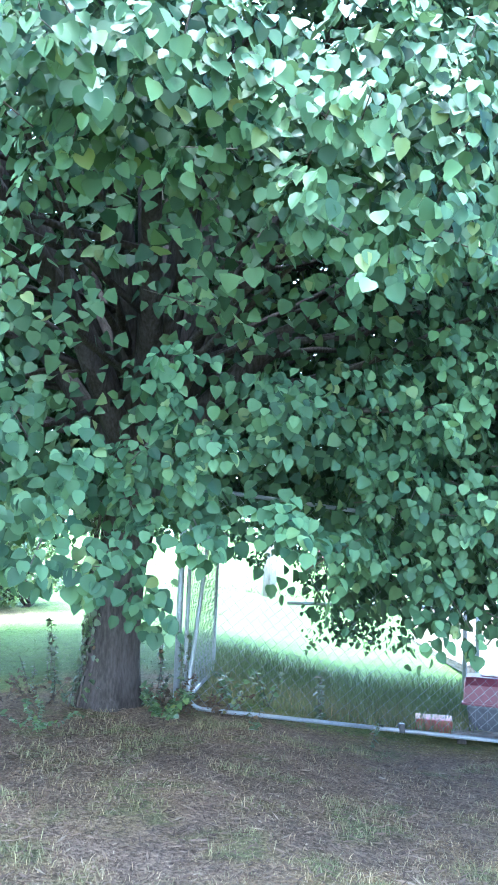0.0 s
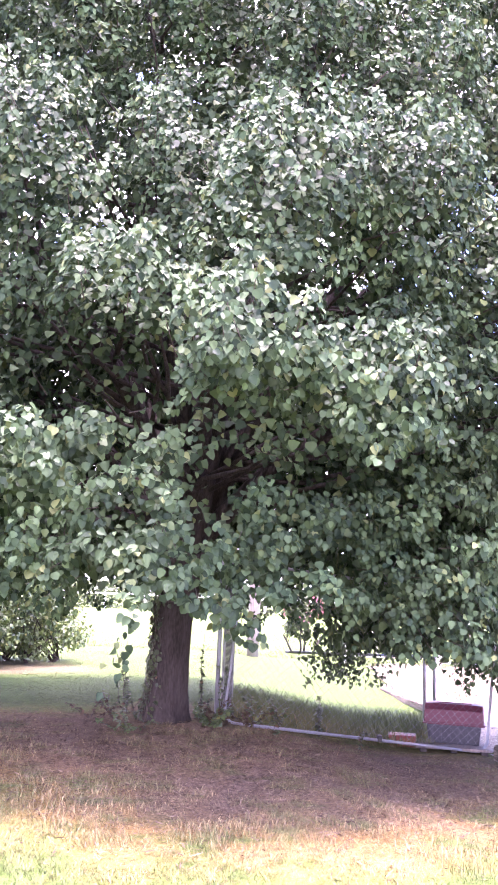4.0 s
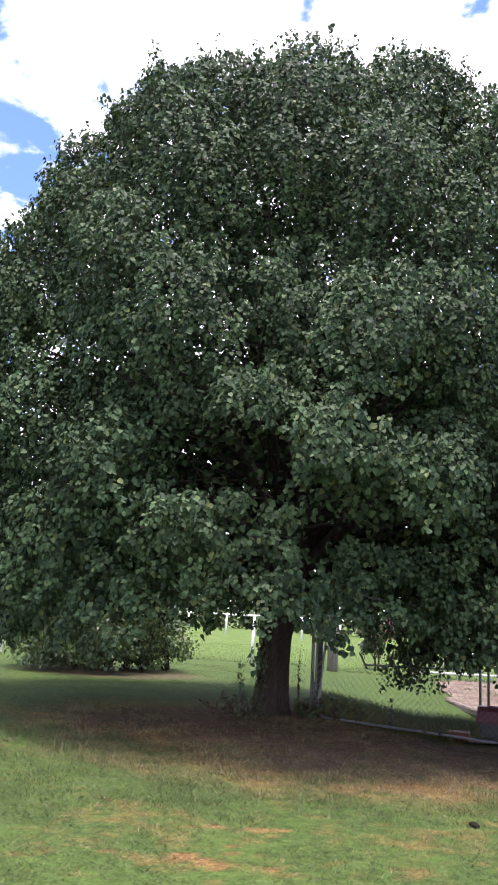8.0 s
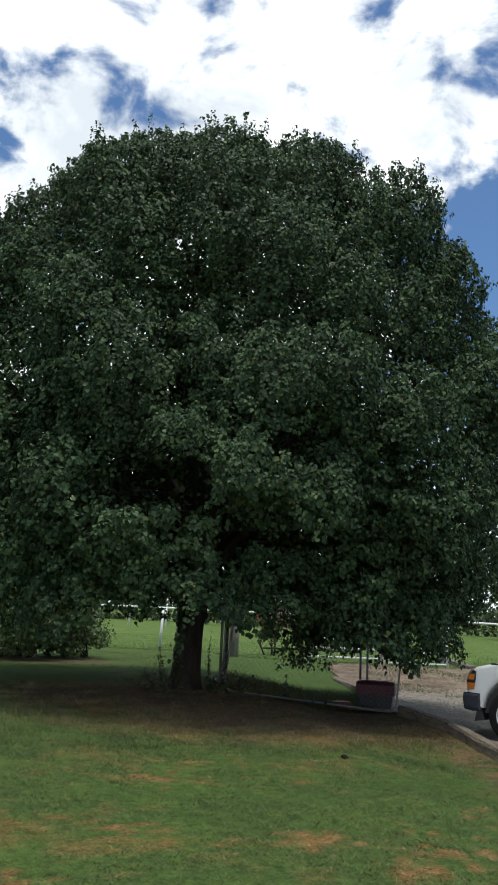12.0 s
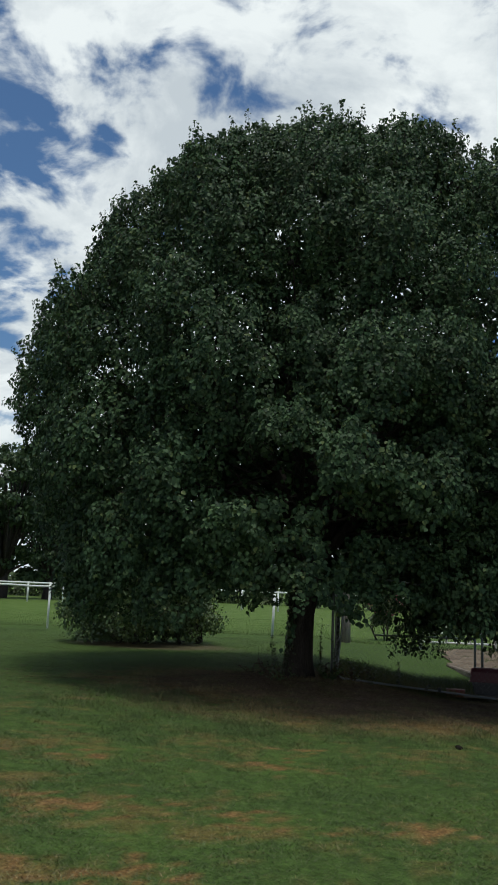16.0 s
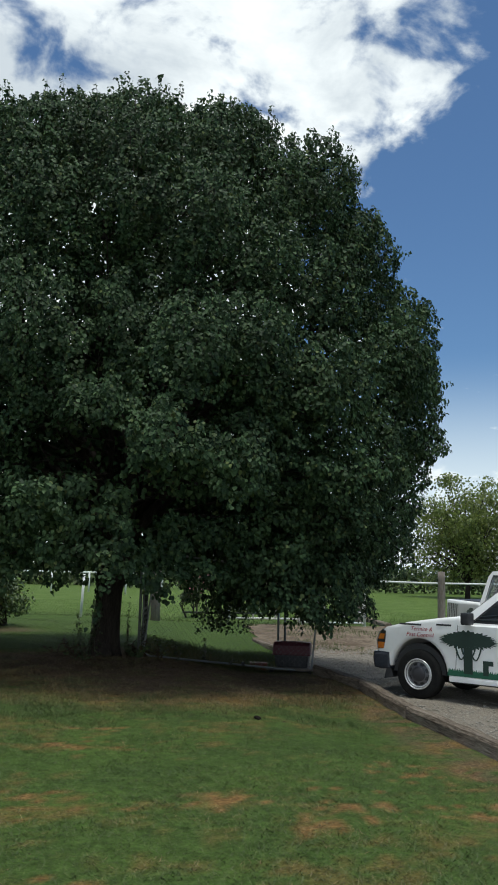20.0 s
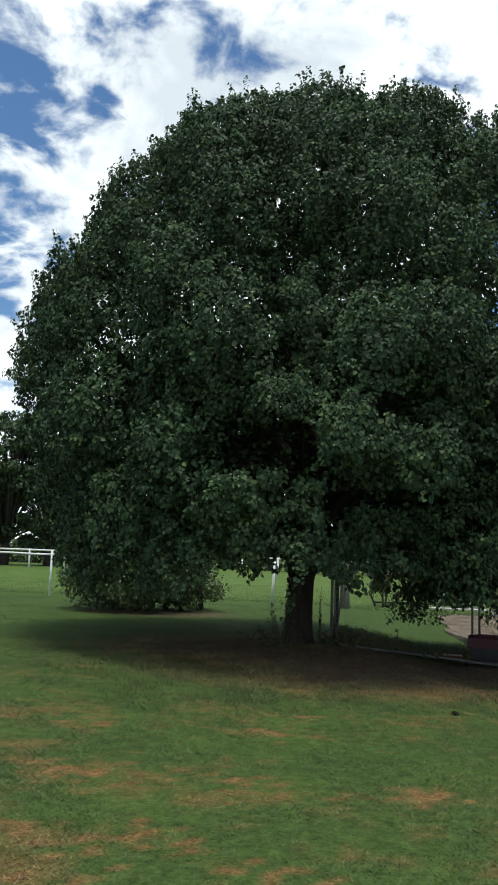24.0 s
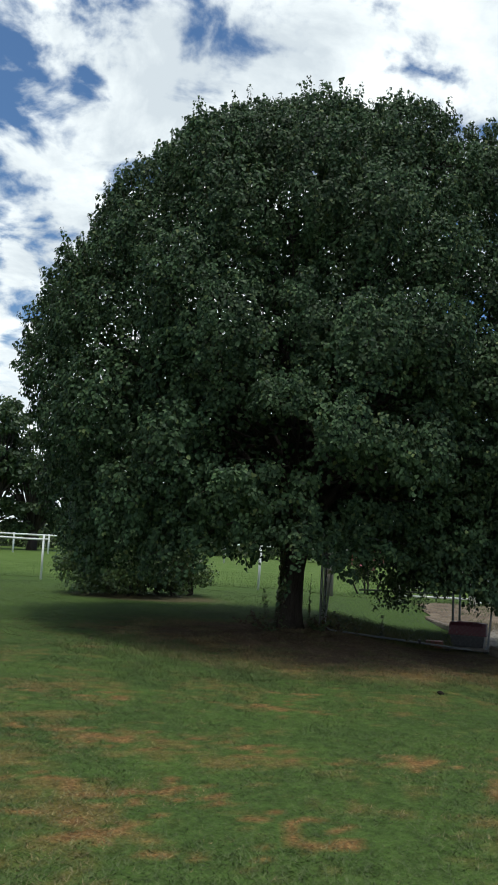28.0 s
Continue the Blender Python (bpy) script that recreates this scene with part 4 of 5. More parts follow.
def timber(a, b, w=0.15, h=0.15, label="weathered grey landscape timber beside the gravel", lift=0.0):
    """An old squared timber lying between two places, with chipped, rounded edges and end cracks."""
    (x0, y0), (x1, y1) = a, b
    L = math.hypot(x1 - x0, y1 - y0)
    n = max(6, int(L / 0.22))
    bm = bmesh.new()
    prof = [(-0.5, 0), (-0.5, 0.78), (-0.36, 1), (0.36, 1), (0.5, 0.78), (0.5, 0)]
    rings = []
    for i in range(n + 1):
        u = i / n
        ring = []
        for j, (s, t) in enumerate(prof):
            k = noise.noise(Vector((u * L * 2.1, j * 1.7, x0 * 3.1))) * 0.012
            ring.append(bm.verts.new(((u - 0.5) * L, (s * w) + k, t * h + (k if t > 0 else 0))))
        rings.append(ring)
    for r0, r1 in zip(rings, rings[1:]):
        for j in range(len(prof) - 1):
            bm.faces.new((r0[j], r1[j], r1[j + 1], r0[j + 1]))
        bm.faces.new((r0[-1], r1[-1], r1[0], r0[0]))
    bm.faces.new(rings[0]); bm.faces.new(rings[-1][::-1])
    ob = link_mesh("timber", bm, M_TIMBER)
    cx, cy = (x0 + x1) / 2, (y0 + y1) / 2
    ob.matrix_world = pose(cx, cy, gzf(cx, cy) - 0.02 + lift, 0, 0, math.degrees(math.atan2(y1 - y0, x1 - x0)))
    tagged(ob, label, "timber", "timbers edging the drive")
    return ob


for a, b in zip(KERB, KERB[1:]):
    timber(a, (b[0] - 0.0, b[1] + 0.05), 0.17, 0.17)
timber((4.18, 4.3), (3.98, 6.9), 0.16, 0.12, "pale weathered timber beside the dirt track", 0.02)
timber((9.75, 15.0), (9.3, 11.3), 0.2, 0.14, "grey timber at the edge of the pasture gate", 0.02)


# ---- fences ----
def pipe(name, pts, r, material, parent=None, n=8, label=""):
    bm = bmesh.new()
    add_tube(bm, pts, r, n)
    return link_mesh(name, bm, material, parent, label, True)


def pipe_fence(name, x0, x1, y, posts, rails, top, label, r=0.03, slope=0.0):
    f = empty(name, pose(x0, y, 0))
    tagged(f, label, "fence")
    for px, h in posts:
        b = gzf(px, y)
        pipe("post", [(px - x0, slope * (px - x0), b - 0.1), (px - x0, slope * (px - x0), b + h)], r * 1.15, M_WHITE, f)
    for z in rails:
        n = 9
        pts = [((x1 - x0) * i / n, slope * (x1 - x0) * i / n, z + 0.012 * math.sin(i * 2.1)) for i in range(n + 1)]
        pipe("rail", pts, r, M_WHITE, f)
    return f


near = pipe_fence("pipe_fence", -14.0, -7.35, 11.4, [(-7.5, 1.42), (-13.9, 1.3)], [1.29], 1.3, "white painted pipe fence with a single top rail")
lone = empty("fence_post", pose(-0.52, 11.9, 0))
pipe("post", [(0, 0, -0.2), (0.05, 0, 1.32)], 0.04, M_WHITE, lone)
tagged(lone, "lone white painted pipe post in the grass", "post")
far = pipe_fence("pipe_fence", -40.0, 12.0, 41.0, [(-40 + 2.35 * i, 1.3) for i in range(23)], [1.22], 1.3, "long white pipe fence across the far pasture", 0.055)
right = pipe_fence("pipe_fence", 8.6, 24.0, 14.5, [(20.0, 1.3)], [1.28], 1.3, "white pipe rail fence beside the drive", 0.035)


def wood_post(x, y, h, r, label, lean=(0.0, 0.0), material=M_POST):
    bm = bmesh.new()
    n = 7
    rings = add_tube(bm, [(lean[0] * u, lean[1] * u, -0.2 + (h + 0.2) * u) for u in [i / n for i in range(n + 1)]], [r * (1.05 - 0.12 * i / n) for i in range(n + 1)], 12)
    for ring in rings:
        for v in ring:
            v.co += Vector((noise.noise(v.co * 9), noise.noise(v.co * 9 + Vector((5, 0, 0))), 0)) * r * 0.12
    ob = link_mesh("wood_post", bm, material, None, "", True)
    ob.matrix_world = pose(x, y, gzf(x, y))
    tagged(ob, label, "post")
    return ob


wood_post(-9.95, 11.6, 1.55, 0.13, "dark weathered round wooden fence post", (0.16, 0), M_POSTDARK)
wood_post(12.5, 14.45, 1.86, 0.14, "grey weathered wooden gate post")
wood_post(9.25, 14.2, 0.9, 0.13, "short grey wooden post beside the gate")
pole = wood_post(1.8, 12.0, 6.0, 0.15, "tall grey wooden utility pole behind the kennel")
pole.name = "utility_pole"


def pipe_gate(x0, x1, y, zs, label):
    g = empty("pipe_gate", pose(x0, y, gzf(x0, y)))
    tagged(g, label, "gate")
    L = x1 - x0
    for z in zs:
        pipe("rail", [(0, 0, z), (L, 0, z)], 0.03, M_WHITE, g)
    for u in (0, 0.34, 0.67, 1.0):
        pipe("upright", [(L * u, 0, zs[0]), (L * u, 0, zs[-1])], 0.03, M_WHITE, g)
    for u in (-0.02, 1.02):
        pipe("hinge_post", [(L * u, 0, -0.2), (L * u, 0, zs[-1] + 0.1)], 0.045, M_WHITE, g)


pipe_gate(4.1, 6.3, 11.5, [0.22, 0.5, 0.78, 1.06, 1.3], "white painted pipe gate across the dirt track")
pipe_gate(6.5, 8.5, 11.5, [0.12, 0.45, 0.8, 1.25], "white painted pipe gate with four rails")


# ---- kennel of chain-link panels ----
def chain_link(parent, L, H, pitch=0.1, r=0.0019):
    """Zigzag wires hooked into each other, in the xz plane, as one part."""
    bm = bmesh.new()
    h = pitch * 0.5
    steps = int(H / h)
    for i in range(int(L / h)):
        vs = []
        for k in range(steps + 1):
            p = Vector((i * h + (h + 0.002 if (k + i) % 2 else -0.002), 0.0022 * (-1) ** i, k * h))
            vs.append([bm.verts.new(p + Vector(o)) for o in ((-r, -r, 0), (r, -r, 0), (0, r * 1.4, 0))])
        for a, b in zip(vs, vs[1:]):
            for k in range(3):
                bm.faces.new((a[k], a[(k + 1) % 3], b[(k + 1) % 3], b[k]))
    return part("chain_link_mesh", bm, M_WIRE, parent, "grey chain-link wire mesh")


kennel = empty("kennel")
tagged(kennel, "open dog kennel of galvanised chain-link panels beside the tree", "kennel")


def kennel_panel(a, b, z0, z1, H, label):
    """A panel of bent tube with chain link, from ground place a to b."""
    L = math.hypot(b[0] - a[0], b[1] - a[1])
    k = empty("panel")
    k.parent = kennel
    ang = math.atan2(b[1] - a[1], b[0] - a[0])
    tilt = math.atan2(z1 - z0, L)
    k.matrix_local = Matrix.Translation((a[0], a[1], z0)) @ Matrix.Rotation(ang, 4, "Z") @ Matrix.Rotation(-tilt, 4, "Y")
    k["label"] = label
    c, q = 0.14, []
    for cx, cz, a0 in ((L - c, c, -90), (L - c, H - c, 0), (c, H - c, 90), (c, c, 180)):
        for i in range(7):
            t = radians(a0 + 15 * i)
            q.append((cx + c * math.cos(t), 0, cz + c * math.sin(t)))
    bm = bmesh.new()
    add_tube(bm, [(L / 2, 0, 0)] + q + [(L / 2, 0, 0)], 0.018, 10)
    part("frame", bm, M_GALV, k, "bent galvanised tube frame", True)
    chain_link(k, L, H)
    return k


kennel_panel((0.58, 0.10), (3.80, 0.52), 0.0, -0.325, 1.82, "galvanised chain-link kennel panel beside the tree trunk")
kennel_panel((0.56, 0.14), (0.77, 2.0), 0.03, -0.02, 1.82, "galvanised chain-link kennel side panel with vines")
pipe("rail", [(1.6, 3.0, 0.62), (2.7, 3.0, 0.625), (3.70, 2.98, 0.62)], 0.02, M_GALV, kennel, 8)
for px, py, h in ((0.50, 0.06, 1.85), (3.86, 3.0, 1.7), (3.70, 2.96, 1.7)):
    b = gzf(px, py)
    pipe("post", [(px, py, b - 0.1), (px, py, b + h)], 0.026, M_GALV, kennel, 10)
bm = bmesh.new()
add_box(bm, (0, 0, 0.03), (0.05, 0.06, 0.075), 0.1, 0.008)
cl = part("clamp", bm, M_BLACK, kennel, "small dark clamp on the bottom rail")
cl.matrix_local = pose(2.44, 0.345, -0.195)


# ---- storage box, board and tray in the kennel ----
def build_box():
    b = empty("storage_box", pose(3.50, 0.86, gzf(3.47, 0.86) + 0.068, 0, 0, -20) @ Matrix.Scale(0.93, 4))
    tagged(b, "storage box with a maroon lid and charcoal base", "box")
    bm = bmesh.new()
    vs = add_box(bm, (0, 0, 0.13), (0.70, 0.40, 0.25), 0, 0.03)
    for v in bm.verts:
        if v.co.z < 0.06:
            v.co.x *= 0.93
            v.co.y *= 0.93
    body = part("base", bm, M_CHARCOAL, b, "charcoal ribbed plastic base")
    for i in range(6):
        bm = bmesh.new()
        add_box(bm, (-0.28 + 0.112 * i, -0.198, 0.13), (0.03, 0.014, 0.19), 0, 0.004)
        part("rib", bm, M_CHARCOAL, body)
    bm = bmesh.new()
    prof = [(-0.22, 0.0), (-0.235, 0.03), (-0.20, 0.19), (-0.13, 0.26), (0.13, 0.26), (0.20, 0.19), (0.235, 0.03), (0.22, 0.0)]
    rings = []
    for x, s in ((-0.385, 0.86), (-0.37, 0.97), (-0.30, 1.0), (0.30, 1.0), (0.37, 0.97), (0.385, 0.86)):
        rings.append([bm.verts.new((x, y * s, 0.25 + z * s)) for y, z in prof])
    for r0, r1 in zip(rings, rings[1:]):
        for j in range(len(prof)):
            k = (j + 1) % len(prof)
            bm.faces.new((r0[j], r0[k], r1[k], r1[j]))
    bm.faces.new(rings[0][::-1]); bm.faces.new(rings[-1])
    lid = part("lid", bm, M_MAROON, b, "maroon plastic lid with sloping sides")
    bm = bmesh.new()
    add_box(bm, (0, 0, 0.262), (0.80, 0.48, 0.022), 0, 0.006)
    part("rim", bm, M_MAROON, lid)
    bm = bmesh.new()
    add_box(bm, (0, 0, 0.514), (0.46, 0.10, 0.014), 0, 0.005)
    part("handle", bm, M_MAROON, lid)


build_box()
bd = empty("platform", pose(3.45, 0.78, gzf(3.40, 0.80) - 0.012, 0, 0, -14))
tagged(bd, "low weathered grey board platform under the storage box", "platform")
for i in range(4):
    bm = bmesh.new()
    add_box(bm, (0, -0.24 + 0.15 * i, 0.065), (0.90, 0.13, 0.03), 0, 0.005)
    part("board", bm, M_POST, bd)
for x in (-0.36, 0.0, 0.36):
    bm = bmesh.new()
    add_box(bm, (x, -0.02, 0.025), (0.08, 0.58, 0.05), 0, 0.005)
    part("bearer", bm, M_POSTDARK, bd)
bm = bmesh.new()
add_box(bm, (0, 0, 0.07), (0.34, 0.26, 0.14), 0, 0.02)
for f in [f for f in bm.faces if f.normal.z > 0.9]:
    bmesh.ops.inset_region(bm, faces=[f], thickness=0.02, depth=-0.05)
    break
tray = link_mesh("tray", bm, M_RED)
tray.matrix_world = pose(2.87, 0.98, gzf(2.87, 0.98), 0, 0, -12)
tagged(tray, "faded red plastic tray on the ground", "tray")


# ---- weeds, vines and shrub ----
def weed(x, y, h, count, size, seed, material, label, spread=0.08, stems=3):
    rng = np.random.default_rng(seed)
    w = empty("weed", pose(x, y, gzf(x, y)))
    tagged(w, label, "weed", "weeds round the trunk")
    P, T, F = [], [], []
    bm = bmesh.new()
    for s in range(stems):
        a = rng.random() * 6.283
        d = Vector((math.cos(a) * spread, math.sin(a) * spread, 0))
        hh = h * (0.6 + 0.4 * rng.random())
        pts = [Vector((d.x * u * 1.6, d.y * u * 1.6, -0.02 + hh * u)) + Vector(rng.normal(0, 0.012, 3).tolist()) for u in (0, 0.25, 0.5, 0.75, 1.0)]
        add_tube(bm, pts, [0.004, 0.0035, 0.003, 0.0025, 0.0015], 4)
        for i in range(count):
            u = 0.15 + 0.85 * rng.random()
            k = min(3, int(u * 4))
            q = pts[k].lerp(pts[k + 1], u * 4 - k)
            b = rng.random() * 6.283
            P.append(q); T.append((math.cos(b), math.sin(b), rng.normal(0, 0.4))); F.append((rng.normal(0, .4), rng.normal(0, .4) - 0.3, 1))
    part("stem", bm, M_TWIG, w)
    P, T, F = np.array(P), np.array(T), np.array(F)
    lv = leaf_cloud("leaves", P, T, F, size * (0.6 + 0.8 * rng.random(len(P))), material, w)
    lv["kind"] = "stuff"


weed(-0.52, 0.12, 0.85, 26, 0.038, 81, M_VINE, "thin leafy weed beside the trunk", 0.06)
weed(-0.40, 0.05, 0.55, 26, 0.034, 82, M_VINE, "small brownish weed at the trunk's foot", 0.10)
weed(-0.70, 0.25, 0.45, 18, 0.034, 83, M_VINE, "low weed in the dry grass beside the trunk", 0.12)
weed(0.33, 0.55, 1.05, 40, 0.04, 84, M_VINE, "climbing vine standing between trunk and kennel", 0.03, 2)
weed(0.30, 0.20, 0.35, 26, 0.034, 85, M_VINE, "low leafy weed at the trunk's foot", 0.10)
weed(0.55, 0.02, 0.95, 30, 0.036, 86, M_VINE, "vine climbing up the kennel post", 0.015, 2)
weed(0.95, 0.35, 0.42, 16, 0.06, 87, M_SHRUB, "leafy weed behind the kennel rail", 0.10)
weed(1.75, 0.55, 0.55, 20, 0.05, 88, M_VINE, "tall dark weed behind the kennel rail", 0.05)
weed(1.30, 0.75, 0.45, 14, 0.05, 89, M_SHRUB, "green weed in the tall kennel grass", 0.09)
weed(0.42, -0.35, 0.26, 48, 0.042, 90, M_SHRUB, "green leafy clump on the bare earth", 0.16, 5)
weed(-0.45, -0.75, 0.18, 34, 0.036, 91, M_SHRUB, "small green clump on the bare earth", 0.2, 5)
weed(1.15, -0.30, 0.30, 10, 0.04, 92, M_VINE, "small yellowing weed in front of the rail", 0.04, 2)
weed(2.10, -0.10, 0.30, 10, 0.04, 93, M_VINE, "small yellowing weed beside the rail", 0.04, 2)

weed(0.62, -0.02, 0.34, 30, 0.03, 94, M_DEADWEED, "dead brown weed at the kennel's corner", 0.16, 5)
weed(0.85, 0.04, 0.26, 26, 0.03, 96, M_DEADWEED, "dead brown weed along the kennel's bottom rail", 0.18, 5)
weed(0.40, 0.0, 0.30, 26, 0.03, 97, M_DEADWEED, "dead brown weed between trunk and kennel post", 0.15, 5)
weed(-0.58, -0.12, 0.32, 24, 0.03, 98, M_DEADWEED, "dead brown weed at the foot of the trunk", 0.17, 5)
weed(-0.9, 0.1, 0.24, 20, 0.03, 99, M_DEADWEED, "low brown weed in the dry grass", 0.2, 4)


def build_ivy():
    rng = np.random.default_rng(95)
    v = empty("ivy", pose(-0.07, 0.25, 0))
    tagged(v, "dark brownish ivy growing up the tree trunk", "ivy")
    n = 420
    z = 1.7 * rng.random(n) ** 1.1
    a = math.pi + rng.normal(0.25, 0.42, n)
    r = np.interp(z, [0, 0.15, 0.4, 1.2, 1.8], [0.315, 0.26, 0.233, 0.218, 0.255]) + 0.02 + 0.03 * rng.random(n)
    d = np.stack([np.cos(a), np.sin(a), np.zeros(n)], 1)
    P = d * r[:, None] + np.stack([0.03 * z, 0.01 * z, z], 1)
    lv = leaf_cloud("leaves", P, (0, 0, -1) + 0.5 * rng.normal(0, 1, (n, 3)), d + 0.3 * rng.normal(0, 1, (n, 3)), 0.05 * (0.6 + 0.7 * rng.random(n)), M_VINE, v)
    lv["kind"] = "stuff"
    for k in range(4):
        b = math.pi + 0.25 + 0.35 * (k - 1.5)
        pts = []
        for i in range(9):
            zz = 1.7 * i / 8
            rr = float(np.interp(zz, [0, 0.15, 0.4, 1.2, 1.8], [0.315, 0.26, 0.233, 0.218, 0.255])) + 0.012
            bb = b + 0.2 * math.sin(i * 1.3 + k)
            pts.append((rr * math.cos(bb) + 0.03 * zz, rr * math.sin(bb), zz))
        pipe("stem", pts, 0.012, M_TWIG, v, 6)


build_ivy()


def clump_tree(name, x, y, h, crown, material, label, seed, trunk_r=0.2, leaf=0.3, leaves=5000, clumps=26, bottom=0.3, category="tree", stems=1, flat=0.75, puff=0.34):
    """A tree or shrub: forking stems and a crown of leaf clumps with gaps."""
    rng = np.random.default_rng(seed)
    t = empty(name, pose(x, y, gzf(x, y)))
    tagged(t, label, category)
    cs = []
    while len(cs) < clumps:
        c = rng.normal(0, 1, 3)
        c /= np.linalg.norm(c)
        c = c * rng.random() ** 0.45 * (crown, crown, h * (1 - bottom) / 2)
        c[2] += h * (1 + bottom) / 2
        cs.append(c)
    bm = bmesh.new()
    for s in range(stems):
        a = 6.283 * s / stems
        base = Vector((0.25 * math.cos(a), 0.25 * math.sin(a), -0.1)) if stems > 1 else Vector((0, 0, -0.1))
        fork = base + Vector((0.3 * math.cos(a) * (stems > 1), 0.3 * math.sin(a) * (stems > 1), h * max(0.1, bottom + 0.12)))
        add_tube(bm, [base, base.lerp(fork, 0.5) + Vector((trunk_r * 0.3, 0, 0)), fork], [trunk_r * 1.2, trunk_r, trunk_r * 0.8], 8)
        for c in cs[s::stems]:
            e = Vector(c.tolist())
            st = base.lerp(fork, 0.55 + 0.45 * rng.random())
            m = st.lerp(e, 0.5) + Vector((0, 0, 0.12 * h * rng.random()))
            add_tube(bm, [st, m, e], [trunk_r * 0.42, trunk_r * 0.25, trunk_r * 0.06], 5)
    part("trunk", bm, M_BARK, t, "", True)
    k = rng.integers(0, clumps, leaves)
    cr = crown * puff * (0.6 + 0.8 * rng.random(clumps))
    d = rng.normal(0, 1, (leaves, 3))
    d /= np.linalg.norm(d, axis=1, keepdims=True)
    P = np.array(cs)[k] + d * (cr[k] * rng.random(leaves) ** 0.4)[:, None] * (1, 1, flat)
    P[:, 2] = np.where(P[:, 2] < 0.1, 0.1 + 0.5 * rng.random(leaves), P[:, 2])
    lv = leaf_cloud("crown", P, d * 0.4 + (0, 0, -0.7) + rng.normal(0, 0.5, d.shape), d * 0.6 + (0, 0, 0.6) + rng.normal(0, 0.4, d.shape), leaf * (0.6 + 0.8 * rng.random(leaves)), material, t)
    lv["kind"] = "stuff"
    return t


clump_tree("shrub", -4.1, 6.6, 2.7, 1.75, M_SHRUB, "broad grey-green shrub with small leaves on the lawn", 101, 0.05, 0.06, 26000, 70, -0.08, "shrub", 5, 0.8)
clump_tree("shrub", -2.9, 7.3, 1.9, 1.0, M_SHRUB, "lighter green bush with narrow drooping leaves", 102, 0.04, 0.055, 9000, 40, -0.02, "shrub", 4, 0.8)


# ---- distance: trees, hedgerow ----
for i, (az, d, h, cr) in enumerate([(-24.5, 66, 13.0, 3.4), (-22.0, 68, 13.4, 3.3), (-19.6, 64, 11.8, 2.6), (-17.0, 66, 12.3, 3.2), (-14.2, 67, 11.0, 3.0), (-11.5, 70, 9.5, 3.0), (-27.5, 70, 12.5, 3.6)]):
    a = radians(az)
    clump_tree("tree", -0.9 + d * math.sin(a), -15.8 + d * math.cos(a), h, cr, M_FARDARK, "tall dark broadleaf tree in the far tree line", 120 + i, 0.36, 0.24, 8000, 64, 0.05, puff=0.24)
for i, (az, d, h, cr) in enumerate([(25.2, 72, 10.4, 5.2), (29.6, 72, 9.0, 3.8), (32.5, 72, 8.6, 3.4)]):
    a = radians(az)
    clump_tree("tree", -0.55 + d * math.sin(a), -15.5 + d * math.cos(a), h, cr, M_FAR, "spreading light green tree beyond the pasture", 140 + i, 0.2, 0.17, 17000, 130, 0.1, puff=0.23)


def build_hedge():
    rng = np.random.default_rng(160)
    n = 24000
    x = -60 + 140 * rng.random(n)
    top = 1.5 + 1.3 * fbm(np.stack([x * 0.22, 0 * x], 1), 161)
    z = top * rng.random(n) ** 0.8
    y = 62 + 0.10 * x + rng.normal(0, 0.9, n) - 0.3 * z
    d = rng.normal(0, 1, (n, 3))
    ob = leaf_cloud("hedgerow", np.stack([x, y, z], 1), d + (0, 0, -0.5), d * 0.6 + (0, -0.7, 0.6), 0.3 * (0.6 + 0.8 * rng.random(n)), M_HEDGE, None)
    tagged(ob, "long dark green hedgerow along the far field", "hedge", kind="stuff")


build_hedge()
for i, (x, y, h) in enumerate([(3.45, 15.0, 1.6)]):
    t = clump_tree("flowering_shrub", x, y, h, 0.55, M_SHRUB, "shrub with pink blossom beyond the gate", 170 + i, 0.03, 0.06, 2600, 24, 0.25, "shrub", 4)
    rng = np.random.default_rng(180 + i)
    d = rng.normal(0, 1, (130, 3))
    d /= np.linalg.norm(d, axis=1, keepdims=True)
    fl = leaf_cloud("blossom", d * (0.55, 0.55, 0.35) + (0, 0, h * 0.78), d, d + 0.3, np.full(130, 0.09), M_PINK, t)
    fl["label"] = "pink blossom"
    fl["kind"] = "stuff"

# low tube rack beside the wooden post
rack = empty("tube_rack", pose(-10.75, 11.55, 0.0, 0, 0, 4))
tagged(rack, "low dark metal tube rack in the grass", "rack")
for y in (-0.25, 0.25):
    pts = [(-0.55, y, 0)] + [(-0.55 + 0.1 - 0.1 * math.cos(t), y, 0.32 + 0.1 * math.sin(t)) for t in (0.3, 0.8, 1.3)] + [(0.45 + 0.1 * math.sin(t), y, 0.32 + 0.1 * math.cos(t)) for t in (0.3, 0.8, 1.3)] + [(0.55, y, 0)]
    pipe("hoop", pts, 0.022, M_BLACK, rack)
for x in (-0.45, 0.45):
    pipe("crossbar", [(x, -0.25, 0.12), (x, 0.25, 0.12)], 0.018, M_BLACK, rack)
bm = bmesh.new()
add_box(bm, (0, 0, 0.10), (1.0, 0.5, 0.03), 0, 0.008)
part("deck", bm, M_PALE, rack)

